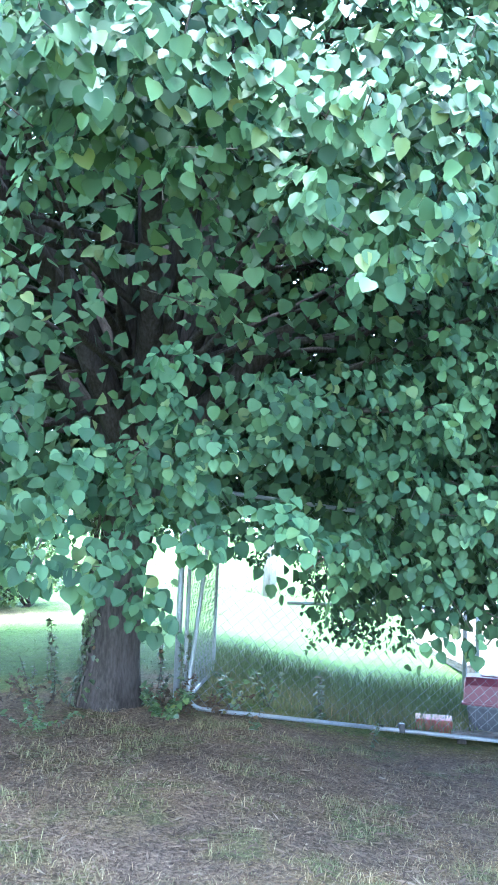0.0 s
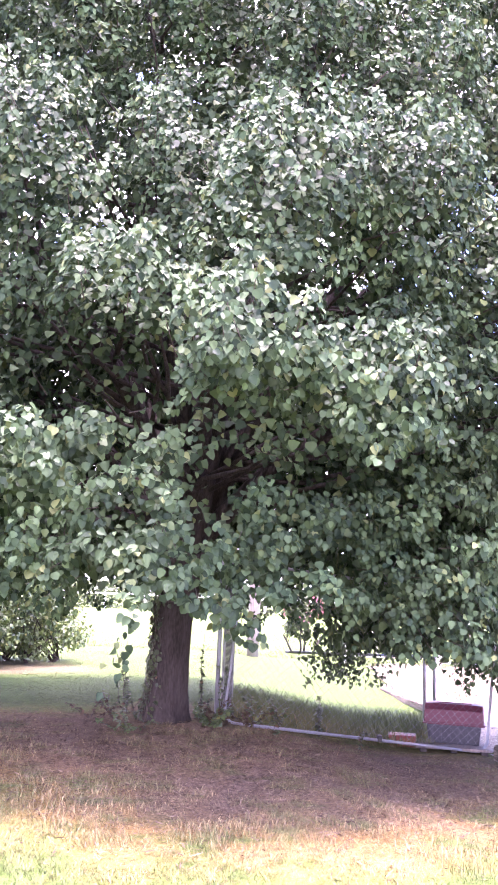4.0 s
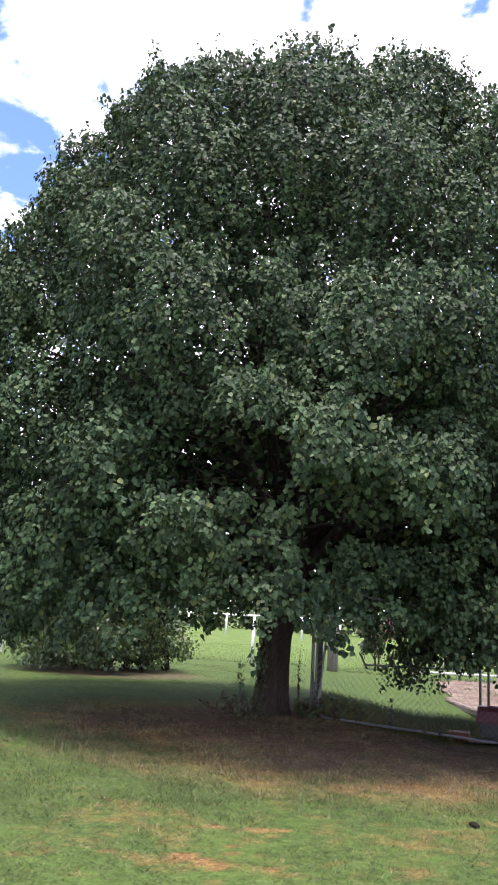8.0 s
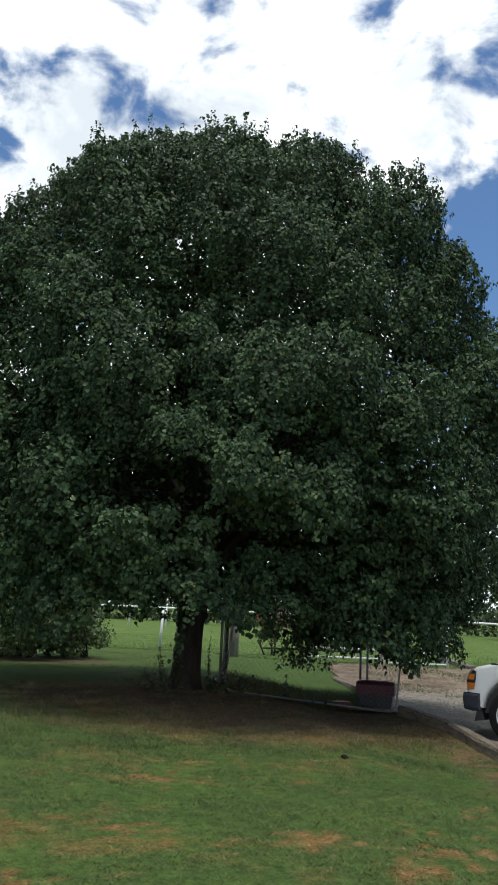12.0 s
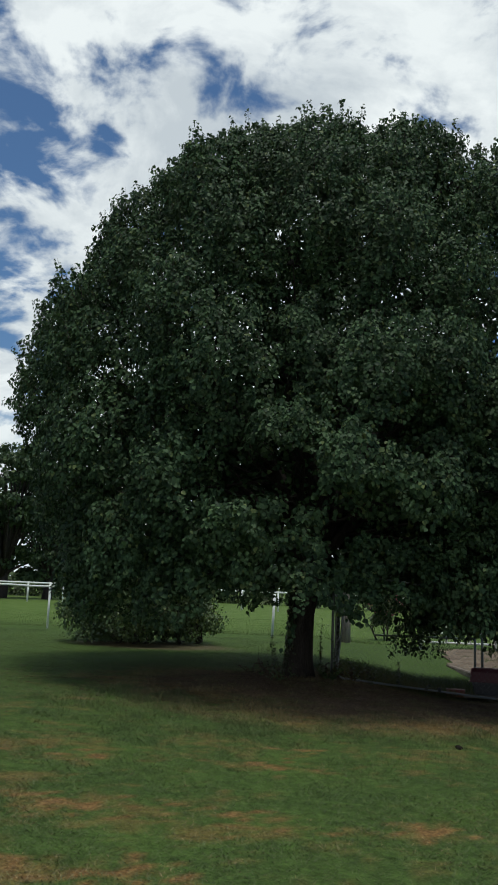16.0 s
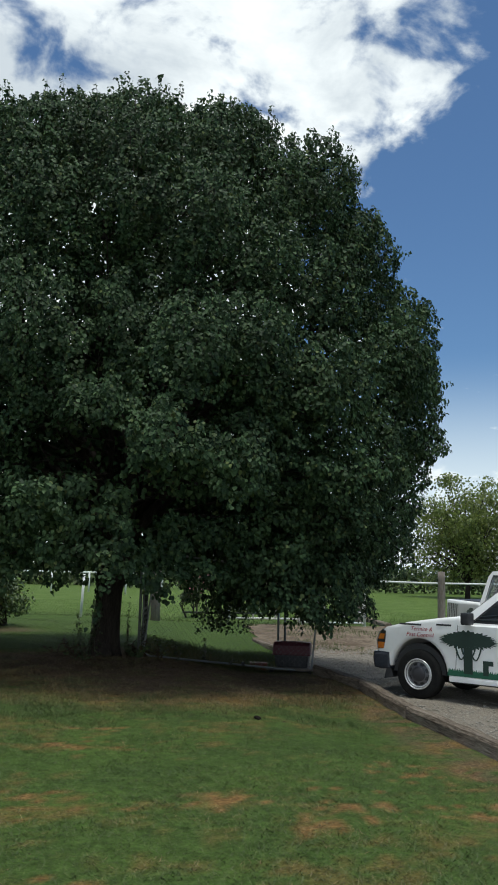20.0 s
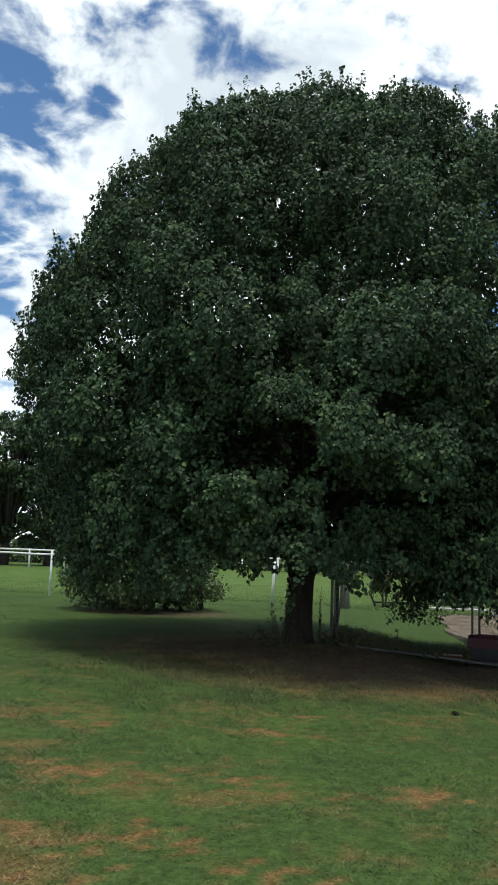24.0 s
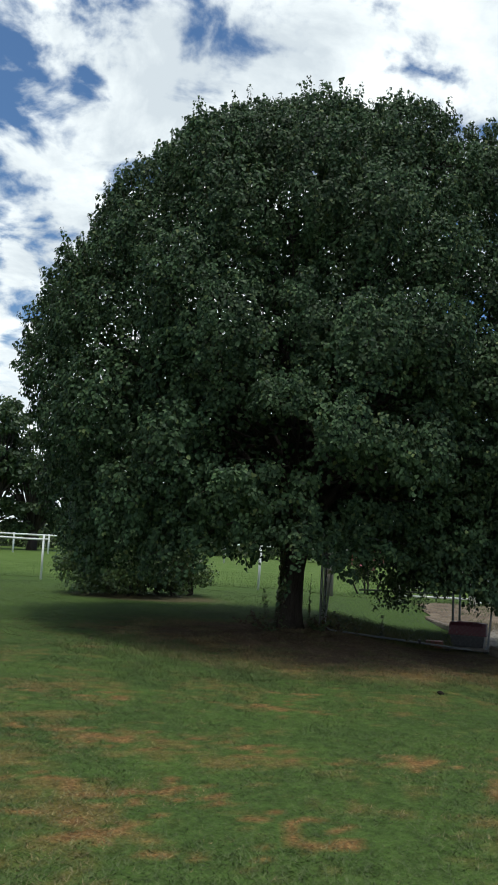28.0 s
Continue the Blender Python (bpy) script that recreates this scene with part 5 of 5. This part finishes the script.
# small dark clod on the lawn
bm = bmesh.new()
bmesh.ops.create_icosphere(bm, subdivisions=2, radius=0.042)
for v in bm.verts:
    v.co *= 1 + 0.5 * noise.noise(v.co * 22)
    v.co.z *= 0.6
clod = link_mesh("clod", bm, mat("clod_earth", (0.012, 0.010, 0.008), 0.95, 0, (0.022, 0.018, 0.014), 30, 0.2, spec=0.08), None, "", True)
clod.matrix_world = pose(1.49, -5.62, gzf(1.49, -5.62) + 0.02)
tagged(clod, "small black clod of earth lying on the lawn", "clod")


# ---- pickups ----
M_CARWHITE = mat("white_car_paint", (0.90, 0.90, 0.89), 0.24, 0, (0.84, 0.84, 0.82), 1.2, 0, 40, 0.6)
M_TYRE = mat("tyre_rubber", (0.010, 0.010, 0.010), 0.9, 0, (0.020, 0.020, 0.019), 9, 0.3, 60, 0.15)
M_RIM = mat("steel_wheel", (0.78, 0.78, 0.78), 0.3, 0.5, (0.62, 0.62, 0.62), 6)
M_RIMDARK = mat("dull_steel_wheel", (0.20, 0.20, 0.21), 0.5, 0.6, (0.13, 0.13, 0.135), 6)
M_TRIM = mat("black_plastic_trim", (0.018, 0.018, 0.02), 0.5, 0, (0.03, 0.03, 0.032), 7)
M_BUMPER = mat("dark_glossy_bumper", (0.03, 0.035, 0.05), 0.22, 0.3, (0.05, 0.055, 0.07), 4)
M_DARKGREEN = mat("dark_green_vinyl", (0.010, 0.030, 0.022), 0.4, 0, (0.016, 0.04, 0.03), 5)
M_GREEN = mat("green_vinyl", (0.012, 0.10, 0.055), 0.4, 0, (0.02, 0.13, 0.07), 5)
M_LETTER = mat("red_vinyl", (0.35, 0.025, 0.04), 0.4)
M_BAR = mat("dark_vinyl", (0.03, 0.03, 0.035), 0.4)
M_AMBER = mat("amber_lens", (0.55, 0.16, 0.02), 0.15, 0, (0.6, 0.2, 0.03), 4)
M_SEAT = mat("dark_seat_cloth", (0.03, 0.03, 0.032), 0.9, 0, (0.05, 0.05, 0.05), 9)


def glass_mat(name, tint):
    """Thin clear glass: lets light straight through, with a mirror gloss at grazing angles."""
    m = bpy.data.materials.new(name)
    m.use_nodes = True
    nt = m.node_tree
    nt.nodes.clear()
    N, L = nt.nodes.new, nt.links.new
    out, mx, tr, gl, fr = N("ShaderNodeOutputMaterial"), N("ShaderNodeMixShader"), N("ShaderNodeBsdfTransparent"), N("ShaderNodeBsdfGlossy"), N("ShaderNodeFresnel")
    tr.inputs[0].default_value = (*tint, 1)
    gl.inputs["Roughness"].default_value = 0.02
    fr.inputs[0].default_value = 1.25
    L(fr.outputs[0], mx.inputs[0]); L(tr.outputs[0], mx.inputs[1]); L(gl.outputs[0], mx.inputs[2]); L(mx.outputs[0], out.inputs[0])
    return m


M_GLASS = glass_mat("car_glass", (0.62, 0.68, 0.68))
M_LENS = glass_mat("clear_lens", (0.95, 0.96, 0.97))


def prism(pts, y0, y1, bevel=0.0):
    """A side outline (x, z) drawn out from y0 to y1, rim edges rounded."""
    bm = bmesh.new()
    a = [bm.verts.new((x, y0, z)) for x, z in pts]
    b = [bm.verts.new((x, y1, z)) for x, z in pts]
    n = len(pts)
    bm.faces.new(a)
    bm.faces.new(b[::-1])
    for i in range(n):
        j = (i + 1) % n
        bm.faces.new((a[j], a[i], b[i], b[j]))
    bmesh.ops.recalc_face_normals(bm, faces=bm.faces[:])
    if bevel:
        es = [e for e in bm.edges if (e.verts[0] in a and e.verts[1] in a) or (e.verts[0] in b and e.verts[1] in b)]
        bmesh.ops.bevel(bm, geom=es, offset=bevel, segments=3, affect="EDGES", profile=0.6)
    return bm


def arc(cx, cz, r, a0, a1, n):
    return [(cx + r * math.cos(radians(a0 + (a1 - a0) * i / n)), cz + r * math.sin(radians(a0 + (a1 - a0) * i / n))) for i in range(n + 1)]


def flat_shape(pts, y, thick=0.003):
    return prism(pts, y, y + thick)


def letters(text, size, material, parent, m, label):
    cu = bpy.data.curves.new("lettering", "FONT")
    cu.body, cu.size, cu.extrude, cu.shear = text, size, 0.0015, 0.25
    tmp = new("lettering_source", cu)
    me = bpy.data.meshes.new_from_object(tmp.evaluated_get(bpy.context.evaluated_depsgraph_get()))
    bpy.data.objects.remove(tmp)
    me.materials.clear()
    me.materials.append(material)
    ob = new("lettering", me)
    ob.parent = parent
    ob.matrix_local = m
    ob["label"] = label


def pickup(m, label, style):
    car = empty("pickup_truck", m)
    tagged(car, label, "pickup truck")
    W = 0.86
    WB = -2.83
    out = [(0.68, 0.40), (0.76, 0.58), (0.755, 0.80), (0.68, 0.945), (0.56, 1.01), (0.15, 1.105), (-0.35, 1.185), (-0.66, 1.225), (-0.80, 1.12), (-2.25, 1.11), (-2.30, 1.14), (-4.08, 1.15), (-4.12, 0.52), (-3.30, 0.44)]
    out += arc(WB, 0.36, 0.43, 165, 15, 10)[:]
    out += [(-2.36, 0.31), (-0.50, 0.31)]
    out += [(x, 0.37 + 1.1 * (z - 0.37)) for x, z in arc(0, 0.37, 0.455, 172, 8, 14)]
    def round_nose(bm, start, pull):
        """Curves the front end back towards the sides, as seen from above."""
        for c in (-0.8, -0.68, -0.5, -0.25, 0.25, 0.5, 0.68, 0.8):
            bmesh.ops.bisect_plane(bm, geom=bm.verts[:] + bm.edges[:] + bm.faces[:], plane_co=(0, c, 0), plane_no=(0, 1, 0))
        for v in bm.verts:
            if v.co.x > start:
                v.co.x -= pull * (v.co.x - start) / (0.8 - start) * min(1.2, abs(v.co.y) / W) ** 4
        return bm

    body = part("body", round_nose(prism(out, -W, W, 0.06), 0.50, 0.09), M_CARWHITE, car, "white painted body", True)
    body.data.set_sharp_from_angle(angle=radians(40))
    # inner wheel wells
    for cx, r in ((0, 0.43), (WB, 0.41)):
        part("wheel_well", prism(arc(cx, 0.37, r, 180, 0, 10), -W + 0.06, W - 0.06), M_TRIM, body)
    # cab
    hw = lambda z: 0.835 - 0.20 * max(0.0, z - 1.1) / 0.6
    o = [(-0.60, 1.12), (-1.16, 1.57), (-1.42, 1.665), (-2.15, 1.69), (-2.27, 1.60), (-2.30, 1.10)]
    inn = [(-0.84, 1.15), (-1.26, 1.515), (-1.47, 1.60), (-2.03, 1.62), (-2.06, 1.56), (-2.07, 1.14)]
    for s in (1, -1):
        bm = bmesh.new()
        rows = []
        for pts, dy in ((o, 0), (inn, 0), (inn, -0.05), (o, -0.05)):
            rows.append([bm.verts.new((x, s * (hw(z) + dy), z)) for x, z in pts])
        n = len(o)
        for r0, r1 in zip(rows, rows[1:] + rows[:1]):
            for i in range(n):
                j = (i + 1) % n
                bm.faces.new((r0[i], r0[j], r1[j], r1[i]))
        bmesh.ops.recalc_face_normals(bm, faces=bm.faces[:])
        fr = part("door_frame", bm, M_CARWHITE, car)
        bm = bmesh.new()
        bm.faces.new([bm.verts.new((x, s * (hw(z) - 0.02), z)) for x, z in inn])
        g = part("window", bm, M_GLASS, fr, "clear side window")
        bm = bmesh.new()
        rows = []
        for pts, k in ((inn, -0.02), (inn, 0.035)):
            cx, cz = -1.6, 1.35
            rows.append([bm.verts.new((x + (cx - x) * k * 1.4, s * (hw(z) + 0.004), z + (cz - z) * k * 2.2)) for x, z in pts])
        for i in range(n):
            j = (i + 1) % n
            bm.faces.new((rows[0][i], rows[0][j], rows[1][j], rows[1][i]))
        part("window_seal", bm, M_TRIM, fr)
        # door
        door = part("door", prism([(-0.60, 0.42), (-0.64, 1.10), (-2.20, 1.09), (-2.20, 0.42)], s * (W - 0.004) if s > 0 else -W - 0.004, s * (W + 0.004) if s > 0 else -W + 0.004, 0.004), M_CARWHITE, car)
        bm = bmesh.new()
        for x0, z0, x1, z1 in ((-0.60, 0.42, -0.64, 1.10), (-2.20, 0.42, -2.20, 1.09)):
            q = [bm.verts.new(c) for c in ((x0 - 0.004, s * (W + 0.005), z0), (x0 + 0.004, s * (W + 0.005), z0), (x1 + 0.004, s * (W + 0.005), z1), (x1 - 0.004, s * (W + 0.005), z1))]
            bm.faces.new(q)
        part("seam", bm, M_TRIM, door)
        bm = bmesh.new()
        add_box(bm, (-1.80, s * (W + 0.02), 0.94), (0.25, 0.035, 0.055), 0, 0.014)
        add_box(bm, (-1.80, s * (W + 0.012), 0.94), (0.15, 0.02, 0.10), 0, 0.01)
        part("handle", bm, M_TRIM, door, "black door handle")
        bm = bmesh.new()
        add_box(bm, (-0.84, s * (W + 0.12), 1.20), (0.12, 0.20, 0.17), 0, 0.03)
        add_box(bm, (-0.80, s * (W + 0.0), 1.15), (0.08, 0.10, 0.05), 0, 0.012)
        part("mirror", bm, M_TRIM, car, "black door mirror")
        # lamps at the wing's corner
        bm = prism([(0.685, 0.67), (0.70, 0.80), (0.655, 0.92), (0.585, 0.985), (0.525, 0.965), (0.53, 0.83), (0.565, 0.68)], s * (W - 0.16), s * (W + 0.006), 0.015)
        lamp = part("headlight", bm, M_LENS, car, "clear headlight")
        part("reflector", prism([(0.67, 0.68), (0.685, 0.80), (0.64, 0.90), (0.585, 0.965), (0.54, 0.945), (0.545, 0.83), (0.575, 0.69)], s * (W - 0.15), s * (W + 0.003)), M_TRIM, lamp)
        for z0, z1 in ((0.69, 0.78), (0.825, 0.905)):
            part("indicator", prism([(0.672 - 0.10 * max(0, z0 - 0.80), z0), (0.675 - 0.35 * max(0, z1 - 0.80), z1), (0.555, z1), (0.572, z0)], s * (W - 0.012), s * (W + 0.009)), M_AMBER, lamp, "amber indicator lens")
        # sill
        bm = bmesh.new()
        add_box(bm, (-1.42, s * (W - 0.015), 0.335), (1.84, 0.05, 0.07), 0, 0.015)
        part("sill", bm, M_CARWHITE, car)
    # roof, windscreen, rear window
    bm = bmesh.new()
    rows = []
    for x, z in ((-1.13, 1.56), (-1.27, 1.625), (-1.50, 1.675), (-1.9, 1.70), (-2.12, 1.695), (-2.26, 1.62)):
        rows.append([bm.verts.new((x, (hw(z) - 0.004) * k, z + 0.035 * (1 - k * k))) for k in (-1, -0.85, -0.5, 0, 0.5, 0.85, 1)])
    for r0, r1 in zip(rows, rows[1:]):
        for i in range(6):
            bm.faces.new((r0[i], r0[i + 1], r1[i + 1], r1[i]))
    bmesh.ops.solidify(bm, geom=bm.faces[:], thickness=0.03)
    part("roof", bm, M_CARWHITE, car, "", True)
    for nm, pts in (("windscreen", ((-0.64, 1.18), (-1.12, 1.57))), ("rear_window", ((-2.295, 1.16), (-2.25, 1.60)))):
        bm = bmesh.new()
        (x0, z0), (x1, z1) = pts
        bm.faces.new([bm.verts.new(c) for c in ((x0, -0.74, z0), (x0, 0.74, z0), (x1, hw(z1) - 0.06, z1), (x1, -hw(z1) + 0.06, z1))])
        part(nm, bm, M_GLASS, car, "clear glass")
    # bumper, grille, cowl
    bm = prism([(0.66, 0.38), (0.87, 0.40), (0.91, 0.53), (0.89, 0.63), (0.72, 0.65), (0.47, 0.645), (0.47, 0.40)], -W - 0.02, W + 0.02, 0.05)
    bm = round_nose(bm, 0.50, 0.11)
    part("bumper", bm, M_BUMPER, car, "dark glossy front bumper", False)
    bm = prism([(0.76, 0.67), (0.785, 0.80), (0.73, 0.925), (0.66, 0.925), (0.66, 0.67)], -0.66, 0.66, 0.01)
    part("grille", bm, M_TRIM, car, "black grille")
    bm = prism([(0.60, 0.24), (0.56, 0.40), (0.48, 0.40), (0.44, 0.27)], 0.5, W - 0.05, 0.01)
    part("air_dam", bm, M_TRIM, car)
    bm = bmesh.new()
    add_box(bm, (-0.68, 0, 1.205), (0.22, 1.5, 0.02), 0, 0.006)
    part("cowl", bm, M_TRIM, car)
    bm = prism([(-4.12, 0.46), (-4.26, 0.48), (-4.26, 0.64), (-4.12, 0.66)], -W, W, 0.02)
    part("rear_bumper", bm, M_BUMPER, car)
    # bed opening
    bm = bmesh.new()
    add_box(bm, (-3.2, 0, 1.152), (1.66, 1.5, 0.012), 0, 0.0)
    part("bed_liner", bm, M_TRIM, car, "black bed liner")
    bm = bmesh.new()
    add_box(bm, (-2.0, 0, 0.30), (3.6, 0.9, 0.14), 0, 0.02)
    part("underbody", bm, M_TRIM, car)
    # inside: dashboard, wheel, seats
    bm = bmesh.new()
    add_box(bm, (-0.92, 0, 1.10), (0.42, 1.45, 0.16), 0, 0.05)
    dash = part("dashboard", bm, M_SEAT, car, "dark dashboard")
    bm = bmesh.new()
    add_tube(bm, [(-1.22 + 0.07 * math.sin(a), 0.38 + 0.19 * math.cos(a), 1.10 + 0.18 * math.sin(a)) for a in [2 * math.pi * i / 20 for i in range(21)]], 0.016, 6)
    add_box(bm, (-1.20, 0.38, 1.10), (0.05, 0.32, 0.06), 0, 0.015)
    part("steering_wheel", bm, M_SEAT, dash)
    for y in (-0.4, 0.4):
        bm = bmesh.new()
        add_box(bm, (-1.98, y, 1.05), (0.16, 0.5, 0.62), 0, 0.05)
        add_box(bm, (-1.98, y, 1.43), (0.11, 0.26, 0.18), 0, 0.04)
        part("seat", bm, M_SEAT, car)
    # wheels
    for x, y in ((0, W - 0.11), (0, -W + 0.11), (WB, W - 0.11), (WB, -W + 0.11)):
        s = 1 if y > 0 else -1
        R = 0.358
        bm = bmesh.new()
        prof = [(0.215, -0.10), (0.30, -0.112), (0.348, -0.095), (R, -0.06), (R, 0.06), (0.348, 0.095), (0.30, 0.112), (0.215, 0.10)]
        rings = []
        for i in range(36):
            a = 2 * math.pi * i / 36
            rings.append([bm.verts.new((x + r * math.cos(a), y + d, R + r * math.sin(a))) for r, d in prof])
        for i in range(36):
            r0, r1 = rings[i], rings[(i + 1) % 36]
            for j in range(len(prof) - 1):
                bm.faces.new((r0[j], r1[j], r1[j + 1], r0[j + 1]))
        bmesh.ops.recalc_face_normals(bm, faces=bm.faces[:])
        wh = empty("wheel")
        wh.parent = car
        part("tyre", bm, M_TYRE, wh, "black tyre", True)
        bm = bmesh.new()
        prof = [(0.222, 0.10), (0.216, 0.112), (0.200, 0.106), (0.182, 0.07), (0.165, 0.062), (0.125, 0.088), (0.10, 0.090), (0.0, 0.090)]
        rings = []
        for i in range(36):
            a = 2 * math.pi * i / 36
            rings.append([bm.verts.new((x + r * math.cos(a), y + s * d, R + r * math.sin(a))) for r, d in prof[:-1]])
        c = bm.verts.new((x, y + s * 0.090, R))
        for i in range(36):
            r0, r1 = rings[i], rings[(i + 1) % 36]
            for j in range(len(prof) - 2):
                bm.faces.new((r0[j], r1[j], r1[j + 1], r0[j + 1]))
            bm.faces.new((r0[-1], r1[-1], c))
        bmesh.ops.recalc_face_normals(bm, faces=bm.faces[:])
        part("rim", bm, M_RIMDARK, wh, "dark grey steel rim", True)
        bm = bmesh.new()
        for k in range(2):
            add_tube(bm, [(x + (0.212 - 0.028 * k) * math.cos(a), y + s * (0.112 - 0.016 * k), R + (0.212 - 0.028 * k) * math.sin(a)) for a in [2 * math.pi * i / 32 for i in range(33)]], 0.011, 6, False)
        part("trim_ring", bm, M_RIM, wh, "bright steel trim ring", True)
        for i in range(8):
            bm = bmesh.new()
            a = 2 * math.pi * (i + 0.5) / 8
            q = []
            for da, r in ((-0.2, 0.128), (0.2, 0.128), (0.19, 0.162), (-0.19, 0.162)):
                dd = 0.089 if r < 0.14 else 0.068
                q.append(bm.verts.new((x + r * math.cos(a + da), y + s * (dd + 0.006), R + r * math.sin(a + da))))
            bm.faces.new(q)
            part("rim_slot", bm, M_TRIM, wh)
        bm = bmesh.new()
        rings = add_tube(bm, [(x, y + s * 0.07, R), (x, y + s * 0.105, R), (x, y + s * 0.115, R)], [0.112, 0.106, 0.06], 24)
        part("hub_cap", bm, M_BAR, wh, "dark hub cap", True)
    if style == "tree":
        y = W + 0.005
        rng = random.Random(5)
        pts = [(-0.80 + (0.42 + 0.03 * (-1) ** i + 0.02 * rng.uniform(-1, 1)) * math.cos(a), 0.88 + ((0.135 if math.sin(a) > 0 else 0.10) + 0.014 * (-1) ** i + 0.012 * rng.uniform(-1, 1)) * math.sin(a)) for i, a in [(i, 2 * math.pi * i / 72) for i in range(72)]]
        part("decal_crown", flat_shape(pts, y), M_DARKGREEN, car, "dark green tree-shaped decal")
        for side in (1, -1):
            for reach, drop in ((0.20, 0.10), (0.11, 0.02)):
                bm = bmesh.new()
                add_tube(bm, [(-0.80 + side * (0.05 + (reach - 0.05) * u), y + 0.002, 0.70 + 0.12 * u * u - drop * math.sin(math.pi * u)) for u in [i / 8 for i in range(9)]], 0.012, 5)
                part("decal_bough", bm, M_DARKGREEN, car)
        bm = bmesh.new()
        add_tube(bm, [(-1.28 + 0.02 * math.cos(a), y + 0.002, 0.685 + 0.02 * math.sin(a)) for a in [2 * math.pi * i / 12 for i in range(13)]], 0.022, 6)
        part("decal_dot", bm, M_DARKGREEN, car)
        for nm, (x0, x1, z0, z1) in (("decal_stroke", (-0.73, -0.865, 0.43, 0.80)), ("decal_stroke", (-1.02, -1.10, 0.43, 0.63)), ("decal_stroke", (-1.10, -1.17, 0.565, 0.63)), ("decal_stroke", (-1.24, -1.32, 0.43, 0.63)),
                                     ("decal_stroke", (-1.39, -1.59, 0.495, 0.535)), ("decal_stroke", (-1.66, -1.75, 0.43, 0.79)), ("decal_stroke", (-1.75, -1.86, 0.57, 0.63)), ("decal_stroke", (-1.86, -1.94, 0.43, 0.60))):
            part(nm, flat_shape([(x0, z0), (x0, z1), (x1, z1), (x1, z0)], y + 0.004), M_DARKGREEN, car, "dark green vinyl shape")
        top = []
        x = -0.49
        while x > -2.3:
            top += [(x, 0.452 + 0.012 * rng.random()), (x - 0.012, 0.475 + 0.025 * rng.random())]
            x -= 0.026
        part("decal_band", flat_shape([(-0.47, 0.385)] + top + [(-2.3, 0.385)], y), M_GREEN, car, "green grass-edged band")
        flip = Matrix(((-1, 0, 0, 0), (0, 0, 1, W + 0.006), (0, 1, 0, 0), (0, 0, 0, 1)))
        letters("Termite &", 0.085, M_LETTER, car, Matrix.Translation((0.12, 0, 0.985)) @ flip, "red lettering")
        letters("Pest Control", 0.085, M_LETTER, car, Matrix.Translation((0.19, 0, 0.90)) @ flip, "red lettering")
        for x0, x1, z in ((0.30, -0.06, 1.058), (-0.30, -0.54, 1.075)):
            part("decal_bar", flat_shape([(x0, z), (x0, z + 0.026), (x1, z + 0.026), (x1, z)], y), M_BAR, car, "small dark printed bar")
    else:
        y = -W - 0.008
        for i in range(6):
            x = -4.02 + 0.105 * i
            part("decal_stripe", flat_shape([(x, 0.66), (x + 0.02, 0.9), (x + 0.06, 1.08), (x + 0.085, 1.08), (x + 0.045, 0.9), (x + 0.03, 0.66)], y), M_BAR, car, "curved dark stripe")
        rng = random.Random(9)
        pts = [(-2.62 + (0.26 + 0.02 * rng.uniform(-1, 1)) * math.cos(a), 0.93 + (0.10 + 0.015 * rng.uniform(-1, 1)) * math.sin(a)) for a in [2 * math.pi * i / 40 for i in range(40)]]
        part("decal_crown", flat_shape(pts, y), M_DARKGREEN, car, "dark green tree-shaped decal")
        side = Matrix(((1, 0, 0, 0), (0, 0, -1, -W - 0.009), (0, 1, 0, 0), (0, 0, 0, 1)))
        letters("UGS", 0.16, M_LETTER, car, Matrix.Translation((-1.2, 0, 0.86)) @ side, "red lettering")
    return car


def place_pickup(wx, wy, heading, label, style, side, scale=1.0):
    """Puts the front wheel's outer face at a place; side: 1 for the left wheel, -1 for the right."""
    h = Vector((heading[0], heading[1], 0)).normalized()
    left = Vector((-h.y, h.x, 0))
    o = Vector((wx, wy, 0)) - left * (side * 0.86 * scale)
    z = gzf(o.x, o.y) + 0.03
    m = Matrix(((h.x, left.x, 0, o.x), (h.y, left.y, 0, o.y), (0, 0, 1, z), (0, 0, 0, 1))) @ Matrix.Scale(scale, 4)
    return pickup(m, label, style)


place_pickup(4.37, -3.30, (-0.64, 0.77), "white pickup truck with tree decal and green stripe, on gravel", "tree", 1)
place_pickup(6.95, -1.95, (-0.11, -0.99), "white pickup truck with dark stripes on its bed", "stripes", -1, 1.13)
